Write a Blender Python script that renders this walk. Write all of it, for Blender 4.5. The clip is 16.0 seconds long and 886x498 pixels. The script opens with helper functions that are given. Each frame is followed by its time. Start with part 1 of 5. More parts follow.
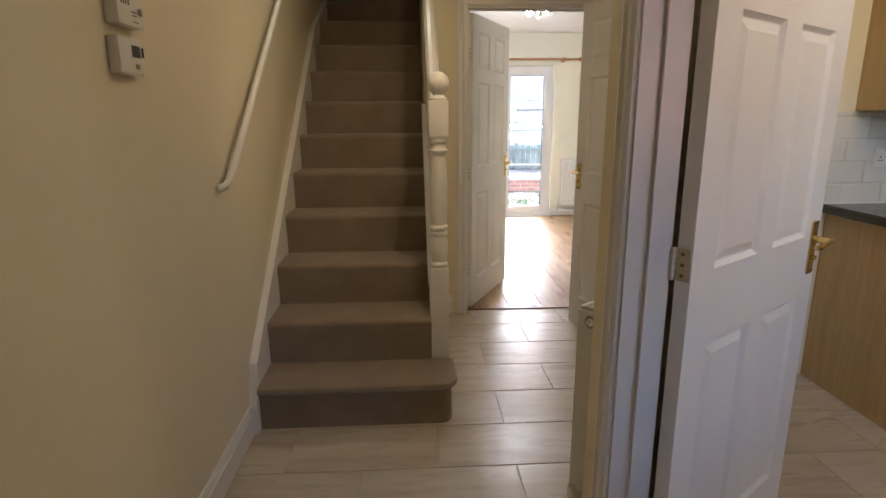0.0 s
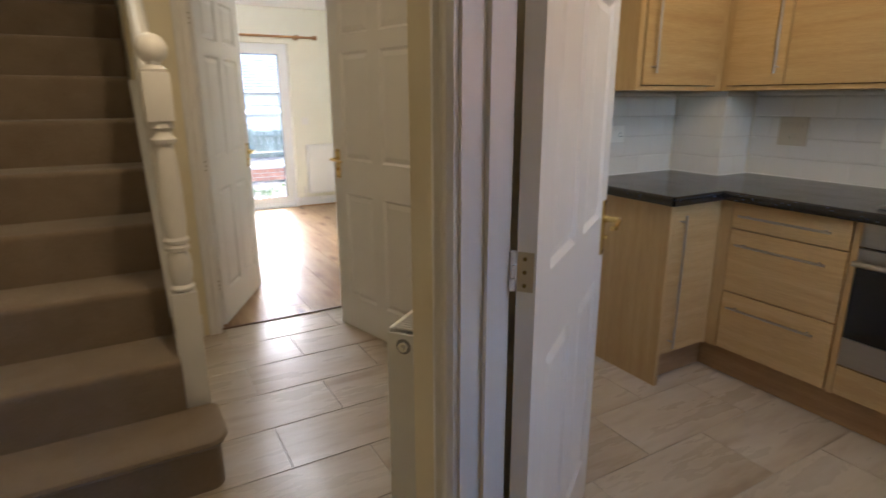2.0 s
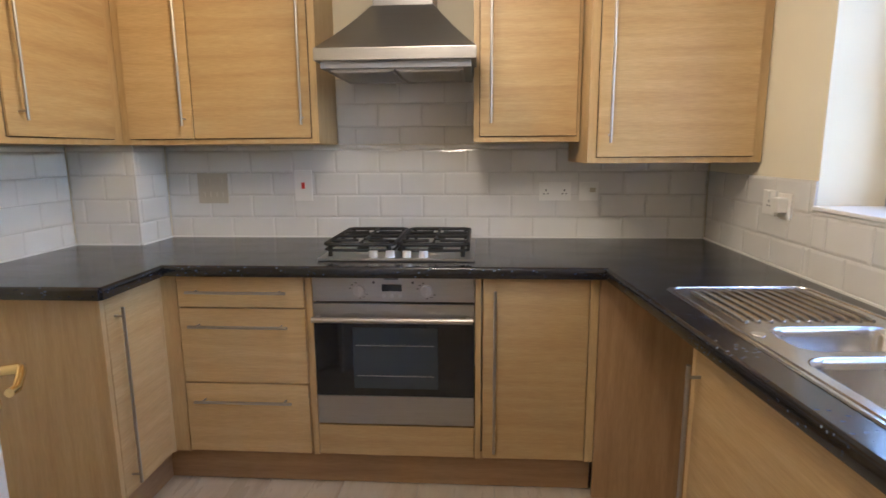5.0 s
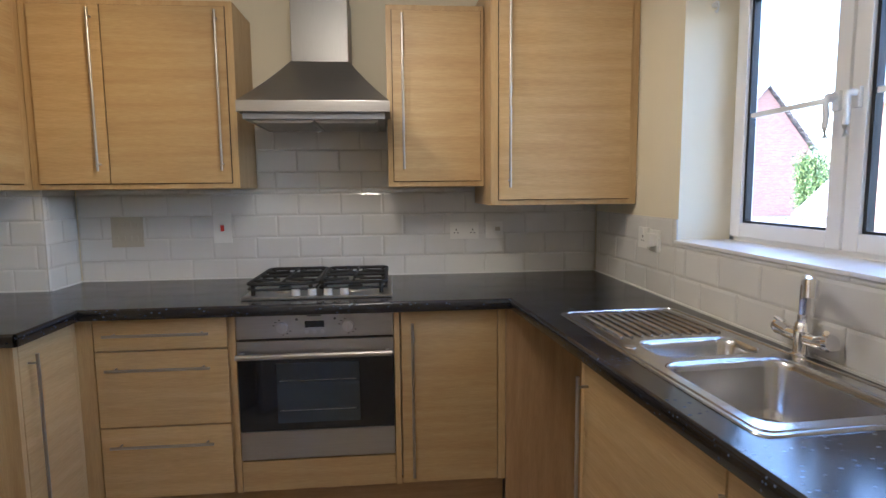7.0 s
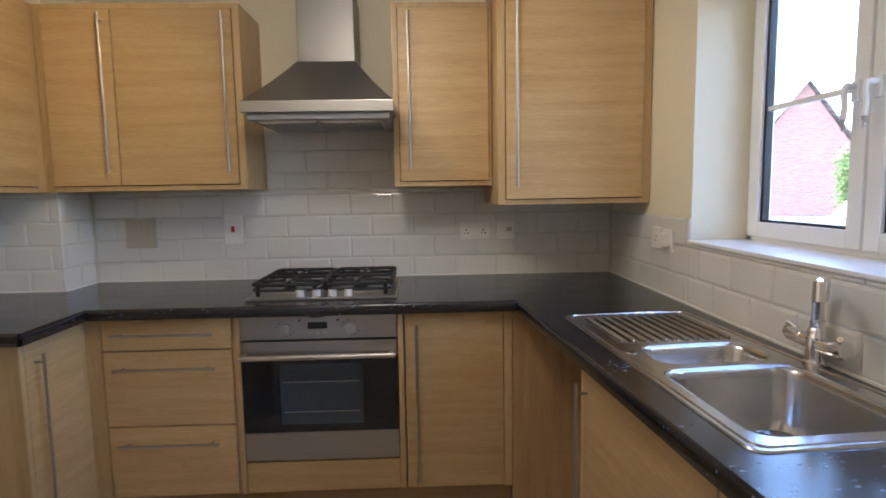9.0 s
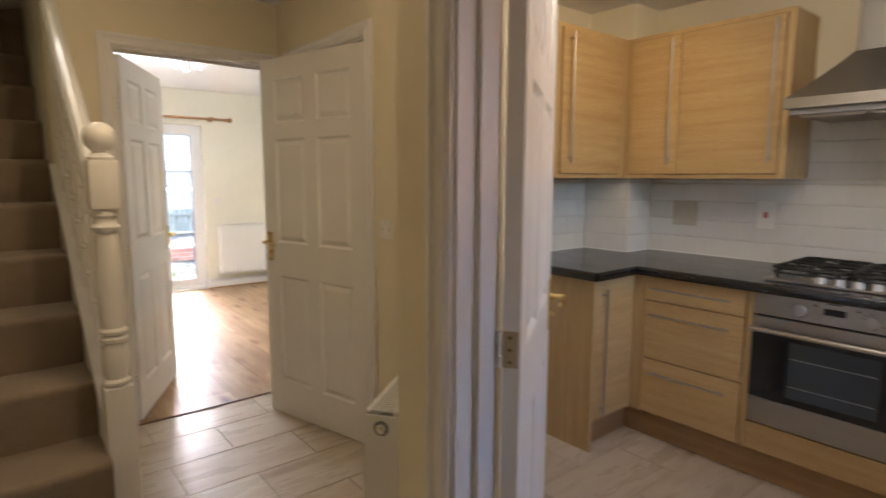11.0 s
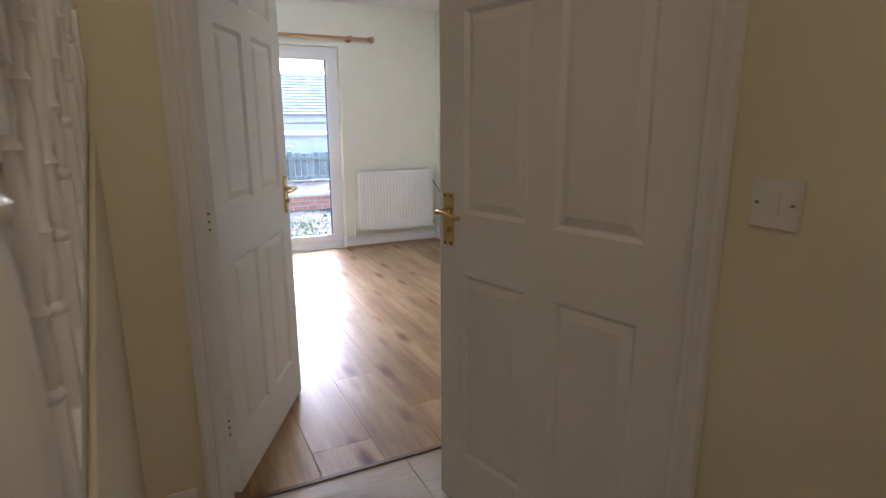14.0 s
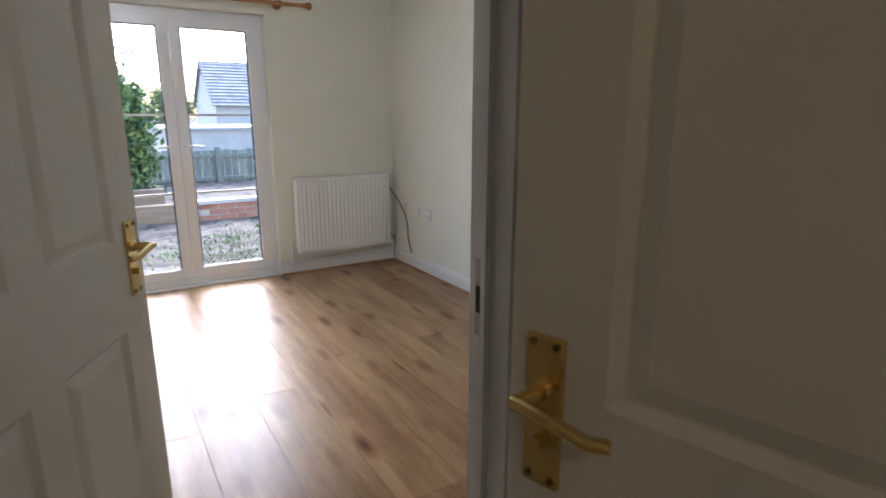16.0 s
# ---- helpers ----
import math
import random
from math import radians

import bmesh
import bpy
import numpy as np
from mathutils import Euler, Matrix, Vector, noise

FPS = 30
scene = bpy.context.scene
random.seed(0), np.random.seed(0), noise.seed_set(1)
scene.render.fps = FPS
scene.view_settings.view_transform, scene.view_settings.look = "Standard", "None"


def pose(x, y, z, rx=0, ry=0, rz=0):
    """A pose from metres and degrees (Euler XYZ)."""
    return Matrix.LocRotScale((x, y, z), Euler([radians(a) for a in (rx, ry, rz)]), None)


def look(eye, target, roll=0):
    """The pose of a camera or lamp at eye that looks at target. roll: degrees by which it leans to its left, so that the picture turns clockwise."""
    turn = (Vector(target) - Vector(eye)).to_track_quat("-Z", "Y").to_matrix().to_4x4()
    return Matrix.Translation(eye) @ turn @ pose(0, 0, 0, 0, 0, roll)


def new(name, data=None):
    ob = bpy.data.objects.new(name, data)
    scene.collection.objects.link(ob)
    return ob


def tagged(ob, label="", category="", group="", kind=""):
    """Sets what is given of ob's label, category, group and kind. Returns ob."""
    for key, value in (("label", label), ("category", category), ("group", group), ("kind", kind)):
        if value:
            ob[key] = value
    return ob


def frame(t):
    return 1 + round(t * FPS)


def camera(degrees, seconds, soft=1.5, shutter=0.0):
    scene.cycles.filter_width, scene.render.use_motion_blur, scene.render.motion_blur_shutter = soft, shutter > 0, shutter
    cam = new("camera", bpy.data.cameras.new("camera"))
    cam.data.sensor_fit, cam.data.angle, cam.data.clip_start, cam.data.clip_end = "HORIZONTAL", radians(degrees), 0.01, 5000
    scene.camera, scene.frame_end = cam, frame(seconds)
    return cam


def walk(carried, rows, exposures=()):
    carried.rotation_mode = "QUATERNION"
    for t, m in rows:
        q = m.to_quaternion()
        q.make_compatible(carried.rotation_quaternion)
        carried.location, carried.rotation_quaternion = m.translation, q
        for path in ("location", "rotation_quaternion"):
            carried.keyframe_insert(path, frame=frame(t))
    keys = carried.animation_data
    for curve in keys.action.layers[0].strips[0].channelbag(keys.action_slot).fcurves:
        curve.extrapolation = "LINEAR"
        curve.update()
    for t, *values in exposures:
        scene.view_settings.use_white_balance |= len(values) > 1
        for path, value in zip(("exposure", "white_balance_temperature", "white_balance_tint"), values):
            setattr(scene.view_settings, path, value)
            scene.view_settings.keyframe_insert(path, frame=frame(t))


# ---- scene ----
cam = camera(77.1, 16.0, shutter=0.4)
PATH = [
    (0, (1.124, 0.404, 1.341), (1.232, 2.345, 0.873), -0.3),
    (0.5, (1.08, 0.458, 1.337), (1.269, 2.392, 0.864), -0.1),
    (1, (1.067, 0.495, 1.33), (1.456, 2.393, 0.834), 0.0),
    (1.5, (1.072, 0.61, 1.301), (1.713, 2.439, 0.807), 0.4),
    (2, (1.12, 0.805, 1.317), (2.076, 2.482, 0.795), -0.2),
    (2.5, (1.115, 0.916, 1.283), (2.437, 2.336, 0.8), 0.5),
    (3, (1.196, 0.983, 1.25), (2.803, 2.072, 0.771), 0.3),
    (3.5, (1.365, 1.081, 1.28), (3.146, 1.865, 0.816), -0.0),
    (4, (1.478, 1.141, 1.294), (3.358, 1.67, 0.866), -0.0),
    (4.5, (1.533, 1.177, 1.297), (3.473, 1.484, 0.92), -0.2),
    (5, (1.53, 1.175, 1.32), (3.495, 1.303, 0.971), -0.4),
    (7.5, (1.332, 1.184, 1.339), (3.313, 0.99, 1.139), -0.6),
    (8, (1.456, 1.152, 1.332), (3.438, 0.957, 1.141), -0.6),
    (8.2, (1.497, 1.128, 1.326), (3.478, 0.929, 1.136), -0.5),
    (10.3, (1.048, 0.869, 1.345), (2.791, 1.821, 1.102), -0.9),
    (10.5, (1.012, 0.764, 1.332), (2.599, 1.958, 1.091), -0.2),
    (11, (0.94, 0.824, 1.353), (2.203, 2.354, 1.097), 0.2),
    (11.5, (0.941, 1.043, 1.271), (1.919, 2.771, 1.024), -0.1),
    (12, (0.932, 1.296, 1.286), (1.789, 3.082, 1.013), 0.2),
    (12.5, (1.013, 1.51, 1.254), (1.846, 3.3, 0.936), 0.0),
    (13, (1.126, 1.813, 1.275), (1.965, 3.589, 0.897), 0.0),
    (13.5, (1.276, 2.078, 1.251), (2.133, 3.835, 0.827), -0.0),
    (14, (1.415, 2.338, 1.257), (2.275, 4.088, 0.809), -0.2),
    (14.5, (1.541, 2.672, 1.252), (2.397, 4.417, 0.783), -0.2),
    (15, (1.685, 2.954, 1.245), (2.539, 4.698, 0.764), -0.7),
    (15.5, (1.783, 3.228, 1.243), (2.676, 4.953, 0.766), -0.4),
    (16, (1.816, 3.452, 1.253), (2.845, 5.101, 0.782), 0.1),
]
walk(cam, [(t, look(eye, target, roll)) for t, eye, target, roll in PATH], ((0, 3.8, 5750, 15), (3.0, 3.9, 5550, 13), (5.0, 4.5, 5500, 17), (7.0, 4.1, 5150, 15), (8.4, 4.05, 5150, 15), (10.3, 4.05, 5800, 17), (12.5, 3.78, 5650, 17), (13.7, 3.45, 5200, 17), (14.5, 3.0, 5080, 17), (16.0, 2.6, 5350, 15)))

# ---- world, sun, lamps ----
world = bpy.data.worlds.new("world")
scene.world = world
world.use_nodes = True
wn, wl = world.node_tree.nodes, world.node_tree.links
sky = wn.new("ShaderNodeTexSky")
sky.sky_type = "NISHITA"
sky.sun_disc = False
sky.sun_elevation, sky.sun_rotation = radians(42), radians(12)
sky.air_density, sky.dust_density = 1.2, 3.0
wl.new(sky.outputs[0], wn["Background"].inputs[0])
wn["Background"].inputs[1].default_value = 0.125
sun = new("sun", bpy.data.lights.new("sun", "SUN"))
sun.data.energy, sun.data.angle, sun.data.color = 0.5, radians(28), (1.0, 0.99, 0.98)
sun.matrix_world = look((4.6, 21.4, 19.7), (0, 0, 0))


# Point lamps: bulbs in fittings, and two added fills.
def bulb(x, y, z, watts, colour, radius=0.04):
    lamp = new("bulb_and_fill_light", bpy.data.lights.new("bulb_and_fill_light", "POINT"))
    lamp.data.energy, lamp.data.color, lamp.data.shadow_soft_size = watts, colour, radius
    lamp.location = (x, y, z)


def spot(x, y, z, target, watts, colour, cone):
    """A directed head of a ceiling spotlight."""
    lamp = new("spot_light", bpy.data.lights.new("spot_light", "SPOT"))
    lamp.data.energy, lamp.data.color, lamp.data.shadow_soft_size = watts, colour, 0.025
    lamp.data.spot_size, lamp.data.spot_blend = radians(cone), 0.9
    lamp.matrix_world = look((x, y, z), target)


spot(3.13, 1.85, 2.235, (3.55, 2.85, 1.45), 0.90, (1.0, 0.70, 0.30), 118)
spot(3.13, 1.75, 2.235, (3.75, 0.30, 1.00), 1.2, (1.0, 0.80, 0.50), 80)
# Kitchen fill away from the ceiling fitting, added to lift the room's right side.
bulb(2.66, 1.36, 2.20, 1.1, (1.0, 0.81, 0.55), 0.10)
spot(1.41, 2.32, 2.235, (0.95, 3.90, 0.90), 1.05, (1.0, 0.72, 0.37), 112)
bulb(1.47, 2.28, 2.20, 0.42, (1.0, 0.71, 0.38), 0.05)
bulb(2.24, 5.80, 2.20, 2.0, (1.0, 0.97, 0.92))
# Unseen lamp without a fitting, added to brighten the upper stairwell.
bulb(0.85, 5.20, 4.40, 2.4, (1.0, 0.95, 0.80), 0.07)


# ---- materials ----
def mat(name, colour, rough=0.5, metal=0.0, coat=0.0):
    m = bpy.data.materials.new(name)
    m.use_nodes = True
    b = m.node_tree.nodes["Principled BSDF"]
    b.inputs["Base Color"].default_value = (*colour, 1)
    b.inputs["Roughness"].default_value, b.inputs["Metallic"].default_value = rough, metal
    b.inputs["Coat Weight"].default_value = coat
    return m


def node(m, kind, **ins):
    n = m.node_tree.nodes.new(kind)
    for k, v in ins.items():
        n.inputs[k.replace("_", " ")].default_value = v
    return n


def link(m, a, b):
    m.node_tree.links.new(a, b)


def coords(m, scale=(1, 1, 1), shift=False):
    tc = node(m, "ShaderNodeTexCoord")
    mp = node(m, "ShaderNodeMapping")
    mp.inputs["Scale"].default_value = scale
    link(m, tc.outputs["Object"], mp.inputs["Vector"])
    if shift:
        info = node(m, "ShaderNodeObjectInfo")
        mul = m.node_tree.nodes.new("ShaderNodeVectorMath")
        mul.operation = "SCALE"
        mul.inputs[0].default_value = (37.0, 53.0, 11.0)
        link(m, info.outputs["Random"], mul.inputs["Scale"])
        link(m, mul.outputs[0], mp.inputs["Location"])
    return mp.outputs[0]


def noisy(m, vec, scale, detail=4.0, rough=0.55):
    n = node(m, "ShaderNodeTexNoise", Scale=scale, Detail=detail, Roughness=rough)
    link(m, vec, n.inputs["Vector"])
    return n.outputs["Fac"]


def ramp(m, fac, stops):
    r = node(m, "ShaderNodeValToRGB")
    while len(r.color_ramp.elements) < len(stops):
        r.color_ramp.elements.new(0.5)
    for e, (p, c) in zip(r.color_ramp.elements, stops):
        e.position, e.color = p, (*c, 1) if len(c) == 3 else c
    link(m, fac, r.inputs["Fac"])
    return r.outputs["Color"]


def bsdf(m):
    return m.node_tree.nodes["Principled BSDF"]


def bump(m, height, strength, dist):
    b = node(m, "ShaderNodeBump", Strength=strength, Distance=dist)
    link(m, height, b.inputs["Height"])
    link(m, b.outputs[0], bsdf(m).inputs["Normal"])


def mixc(m, a, b, fac, mode="MIX"):
    x = m.node_tree.nodes.new("ShaderNodeMix")
    x.data_type, x.blend_type = "RGBA", mode
    for s, v in ((x.inputs[0], fac), (x.inputs[6], a), (x.inputs[7], b)):
        if hasattr(v, "links"):
            link(m, v, s)
        else:
            s.default_value = v if isinstance(v, float) else (*v, 1)
    return x.outputs[2]


def paint(name, c, rough, vary=0.04, relief=0.02):
    m = mat(name, c, rough)
    v = coords(m)
    lo, hi = [q * (1 - vary) for q in c], [min(1, q * (1 + vary)) for q in c]
    link(m, ramp(m, noisy(m, v, 2.2, 6), [(0.3, lo), (0.7, hi)]), bsdf(m).inputs["Base Color"])
    bump(m, noisy(m, v, 260, 3), relief, 0.001)
    return m


CREAM = paint("cream_wall_paint", (0.78, 0.715, 0.545), 0.62, 0.03, 0.12)
LOUNGE = paint("pale_cream_wall_paint", (0.80, 0.79, 0.68), 0.62, 0.03, 0.12)
CEIL = paint("white_ceiling_paint", (0.82, 0.82, 0.81), 0.8, 0.02, 0.15)
GLOSS = paint("white_gloss_wood_paint", (0.80, 0.79, 0.78), 0.28, 0.02, 0.10)
DOORW = paint("white_door_paint", (0.80, 0.79, 0.77), 0.34, 0.02, 0.10)
RADW = paint("white_enamel", (0.83, 0.83, 0.81), 0.3, 0.01, 0.02)
UPVC = paint("white_upvc", (0.84, 0.85, 0.86), 0.25, 0.01, 0.01)
PLASTIC = paint("white_plastic", (0.78, 0.77, 0.73), 0.35, 0.02, 0.01)
BEIGEP = paint("beige_plastic", (0.50, 0.45, 0.35), 0.4, 0.02, 0.01)
BLACK = mat("black_rubber", (0.015, 0.015, 0.018), 0.5)
IRON = mat("black_cast_iron", (0.009, 0.009, 0.009), 0.6)
DARK = mat("dark_void", (0.02, 0.015, 0.012), 0.8)
RED = mat("red_plastic", (0.55, 0.03, 0.02), 0.35)
BRASS = mat("polished_brass", (0.72, 0.54, 0.22), 0.22, 1.0)
CHROME = mat("chrome", (0.82, 0.82, 0.83), 0.07, 1.0)
TARNISH = mat("tarnished_hinge_plate", (0.52, 0.46, 0.33), 0.45, 0.35)
SCREW = mat("dark_brass_screw", (0.2, 0.15, 0.07), 0.4, 1.0)
GROUT = paint("grey_grout", (0.50, 0.47, 0.42), 0.85, 0.1, 0.2)
WGROUT = paint("white_grout", (0.58, 0.56, 0.52), 0.85, 0.05, 0.2)
SEAL = mat("white_sealant", (0.75, 0.74, 0.70), 0.4)
OVENGLASS = mat("black_oven_glass", (0.012, 0.013, 0.016), 0.06, 0.0)
OVENIN = mat("oven_window_glass", (0.035, 0.045, 0.055), 0.08, 0.0)
PRINT = mat("black_print", (0.04, 0.04, 0.045), 0.5)
GREYP = mat("grey_plastic", (0.25, 0.25, 0.26), 0.4)
KNOBM = mat("satin_knob", (0.46, 0.455, 0.45), 0.32, 0.6)
SKINW = mat("pale_knob", (0.75, 0.75, 0.74), 0.3, 0.3)


def brushed(name, c, rough, stretch):
    m = mat(name, c, rough, 1.0)
    f = noisy(m, coords(m, stretch), 30, 3)
    link(m, ramp(m, f, [(0.3, [q * 0.85 for q in c]), (0.7, c)]), bsdf(m).inputs["Base Color"])
    link(m, ramp(m, f, [(0.2, (rough - 0.07,) * 3), (0.8, (rough + 0.08,) * 3)]), bsdf(m).inputs["Roughness"])
    bump(m, f, 0.06, 0.0005)
    return m


STEEL = brushed("brushed_steel", (0.44, 0.43, 0.415), 0.33, (30, 0.4, 30))
# The hood's steel in a darker copy, which offsets lamp glare on the chimney.
STEEL_DIM = brushed("chimney_steel_dimmed", (0.27, 0.262, 0.25), 0.42, (30, 30, 0.4))
SINKST = brushed("satin_sink_steel", (0.58, 0.58, 0.59), 0.20, (1, 20, 20))
HANDLE = mat("satin_nickel", (0.46, 0.44, 0.41), 0.33, 1.0)


def wood(name, dark, mid, light, stretch, rough=0.4, shift=True, coat=0.0, knots=False):
    m = mat(name, mid, rough, 0, coat)
    v = coords(m, stretch, shift)
    f = noisy(m, v, 2.2, 9, 0.62)
    col = ramp(m, f, [(0.25, dark), (0.5, mid), (0.72, light)])
    fine = noisy(m, v, 26, 4, 0.6)
    col = mixc(m, col, ramp(m, fine, [(0.35, (0.80, 0.78, 0.74)), (0.65, (1, 1, 1))]), 0.65, "MULTIPLY")
    info = node(m, "ShaderNodeObjectInfo")
    col = mixc(m, col, ramp(m, info.outputs["Random"], [(0.0, (0.88, 0.87, 0.85)), (1.0, (1.06, 1.05, 1.03))]), 0.9, "MULTIPLY")
    if knots:
        kv = coords(m, (5.5, 1.7, 5.5), shift)
        vo = node(m, "ShaderNodeTexVoronoi", Scale=1.3, Randomness=1.0)
        link(m, kv, vo.inputs["Vector"])
        col = mixc(m, ramp(m, vo.outputs["Distance"], [(0.03, (0.16, 0.09, 0.045)), (0.14, (0.50, 0.33, 0.19)), (0.3, (1, 1, 1))]), col, 1.0, "MULTIPLY")
        big = noisy(m, coords(m, (3.0, 0.55, 3.0), shift), 1.4, 5, 0.6)
        col = mixc(m, col, ramp(m, big, [(0.38, (0.62, 0.52, 0.42)), (0.52, (1, 1, 1))]), 0.8, "MULTIPLY")
    link(m, col, bsdf(m).inputs["Base Color"])
    link(m, ramp(m, fine, [(0.3, (rough + 0.06,) * 3), (0.7, (rough - 0.05,) * 3)]), bsdf(m).inputs["Roughness"])
    bump(m, fine, 0.08, 0.0006)
    return m


OAKD, OAKM, OAKL = (0.49, 0.325, 0.148), (0.57, 0.400, 0.192), (0.63, 0.465, 0.240)
OAK_H = wood("light_oak_horizontal", OAKD, OAKM, OAKL, (0.8, 0.8, 13), 0.38)
OAK_HY = OAK_H
OAK_V = wood("light_oak_vertical", OAKD, OAKM, OAKL, (13, 13, 0.8), 0.38)
# Oak with the unlit panel's shade mixed into its browns.
OAK_UNLIT = wood("oak_panel_shaded", (0.38, 0.23, 0.11), (0.47, 0.30, 0.15), (0.54, 0.36, 0.19), (11, 11, 0.7), 0.4)
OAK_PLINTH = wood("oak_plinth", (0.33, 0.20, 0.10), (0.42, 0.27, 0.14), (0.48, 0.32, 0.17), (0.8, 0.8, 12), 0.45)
POLE = wood("varnished_oak_pole", (0.30, 0.14, 0.05), (0.42, 0.22, 0.09), (0.5, 0.28, 0.12), (2, 20, 20), 0.3)
PLANKM = wood("oak_laminate", (0.28, 0.165, 0.075), (0.41, 0.268, 0.135), (0.51, 0.36, 0.195), (9, 0.7, 9), 0.36, True, 0.0, True)
PLANKM.node_tree.nodes["Principled BSDF"].inputs["Specular IOR Level"].default_value = 0.38

WTOP = mat("black_flecked_laminate", (0.015, 0.016, 0.022), 0.22)
WTOP.node_tree.nodes["Principled BSDF"].inputs["Specular IOR Level"].default_value = 0.75
v_ = coords(WTOP, (1.0, 0.55, 1.0))
vo_ = node(WTOP, "ShaderNodeTexVoronoi", Scale=78.0)
link(WTOP, v_, vo_.inputs["Vector"])
cl_ = ramp(WTOP, noisy(WTOP, v_, 14, 3), [(0.42, (0, 0, 0)), (0.56, (1, 1, 1))])
fl_ = ramp(WTOP, vo_.outputs["Distance"], [(0.13, (0.15, 0.20, 0.30)), (0.25, (0.009, 0.010, 0.014))])
link(WTOP, mixc(WTOP, (0.008, 0.008, 0.011), fl_, cl_), bsdf(WTOP).inputs["Base Color"])
link(WTOP, ramp(WTOP, noisy(WTOP, v_, 9, 5), [(0.3, (0.15,) * 3), (0.7, (0.24,) * 3)]), bsdf(WTOP).inputs["Roughness"])

TILEM = mat("beige_veined_floor_tile", (0.55, 0.50, 0.43), 0.28)
tv = coords(TILEM, (0.9, 4.5, 1), True)
tf = noisy(TILEM, tv, 2.0, 8, 0.6)
tb = noisy(TILEM, coords(TILEM, (1.2, 3.0, 1), True), 1.1, 3, 0.5)
tc_ = ramp(TILEM, tf, [(0.30, (0.42, 0.345, 0.265)), (0.46, (0.54, 0.48, 0.40)), (0.66, (0.61, 0.56, 0.49))])
tc_ = mixc(TILEM, tc_, ramp(TILEM, tb, [(0.35, (0.84, 0.78, 0.70)), (0.6, (1, 1, 1))]), 0.8, "MULTIPLY")
link(TILEM, tc_, bsdf(TILEM).inputs["Base Color"])
link(TILEM, ramp(TILEM, tf, [(0.3, (0.34,) * 3), (0.7, (0.24,) * 3)]), bsdf(TILEM).inputs["Roughness"])
bump(TILEM, tf, 0.06, 0.001)

METRO = mat("white_glazed_tile", (0.70, 0.69, 0.66), 0.10)
mv = coords(METRO, (1, 1, 1), True)
link(METRO, ramp(METRO, noisy(METRO, mv, 3, 3), [(0.3, (0.68, 0.665, 0.63)), (0.7, (0.73, 0.72, 0.69))]), bsdf(METRO).inputs["Base Color"])
bump(METRO, noisy(METRO, mv, 9, 2), 0.05, 0.004)

CARPET = mat("taupe_carpet", (0.26, 0.205, 0.165), 0.95)
cv = coords(CARPET)
cf = noisy(CARPET, cv, 420, 2, 0.7)
cb = noisy(CARPET, cv, 7, 5)
cc = ramp(CARPET, cf, [(0.25, (0.20, 0.153, 0.112)), (0.75, (0.395, 0.312, 0.235))])
cc = mixc(CARPET, cc, ramp(CARPET, cb, [(0.38, (0.84, 0.82, 0.80)), (0.60, (1, 1, 1))]), 0.8, "MULTIPLY")
link(CARPET, cc, bsdf(CARPET).inputs["Base Color"])
bsdf(CARPET).inputs["Sheen Weight"].default_value = 0.35
bump(CARPET, cf, 0.7, 0.004)

GLASS = mat("clear_glass", (1, 1, 1), 0.0)
bsdf(GLASS).inputs["Transmission Weight"].default_value = 1.0
bsdf(GLASS).inputs["IOR"].default_value = 1.05
BULBM = mat("lit_bulb", (1, 1, 1), 0.3)
bsdf(BULBM).inputs["Emission Color"].default_value = (1, 0.95, 0.88, 1)
bsdf(BULBM).inputs["Emission Strength"].default_value = 12

BRICKM = mat("red_brick", (0.42, 0.17, 0.11), 0.85)
bv = coords(BRICKM)
bt = node(BRICKM, "ShaderNodeTexBrick", Scale=1.0)
bt.inputs["Brick Width"].default_value, bt.inputs["Row Height"].default_value, bt.inputs["Mortar Size"].default_value = 0.225, 0.075, 0.008
bt.inputs["Color1"].default_value, bt.inputs["Color2"].default_value, bt.inputs["Mortar"].default_value = (0.46, 0.23, 0.16, 1), (0.36, 0.17, 0.12, 1), (0.34, 0.27, 0.22, 1)
sx = node(BRICKM, "ShaderNodeSeparateXYZ")
cx = node(BRICKM, "ShaderNodeCombineXYZ")
ad = node(BRICKM, "ShaderNodeMath")
link(BRICKM, bv, sx.inputs[0]); link(BRICKM, sx.outputs[0], ad.inputs[0]); link(BRICKM, sx.outputs[1], ad.inputs[1])
link(BRICKM, ad.outputs[0], cx.inputs[0]); link(BRICKM, sx.outputs[2], cx.inputs[1]); link(BRICKM, cx.outputs[0], bt.inputs["Vector"])
link(BRICKM, bt.outputs["Color"], bsdf(BRICKM).inputs["Base Color"])
bump(BRICKM, bt.outputs["Fac"], -0.4, 0.01)
SLATE = paint("grey_roof_tile", (0.26, 0.25, 0.245), 0.7, 0.25, 0.3)
FENCEM = wood("weathered_fence_timber", (0.17, 0.18, 0.14), (0.30, 0.31, 0.25), (0.42, 0.43, 0.36), (9, 9, 0.9), 0.85)
SOIL = mat("bare_soil", (0.2, 0.15, 0.11), 0.95)
sv = coords(SOIL)
link(SOIL, ramp(SOIL, noisy(SOIL, sv, 3.5, 9, 0.65), [(0.35, (0.05, 0.04, 0.03)), (0.48, (0.14, 0.115, 0.09)), (0.58, (0.21, 0.185, 0.15)), (0.68, (0.09, 0.12, 0.04))]), bsdf(SOIL).inputs["Base Color"])
bump(SOIL, noisy(SOIL, sv, 12, 6), 0.9, 0.05)
TIMBER = wood("pale_sleeper_timber", (0.20, 0.14, 0.09), (0.31, 0.23, 0.16), (0.40, 0.31, 0.22), (0.9, 9, 9), 0.85)
SLAB = paint("concrete_slab", (0.52, 0.50, 0.46), 0.8, 0.12, 0.3)
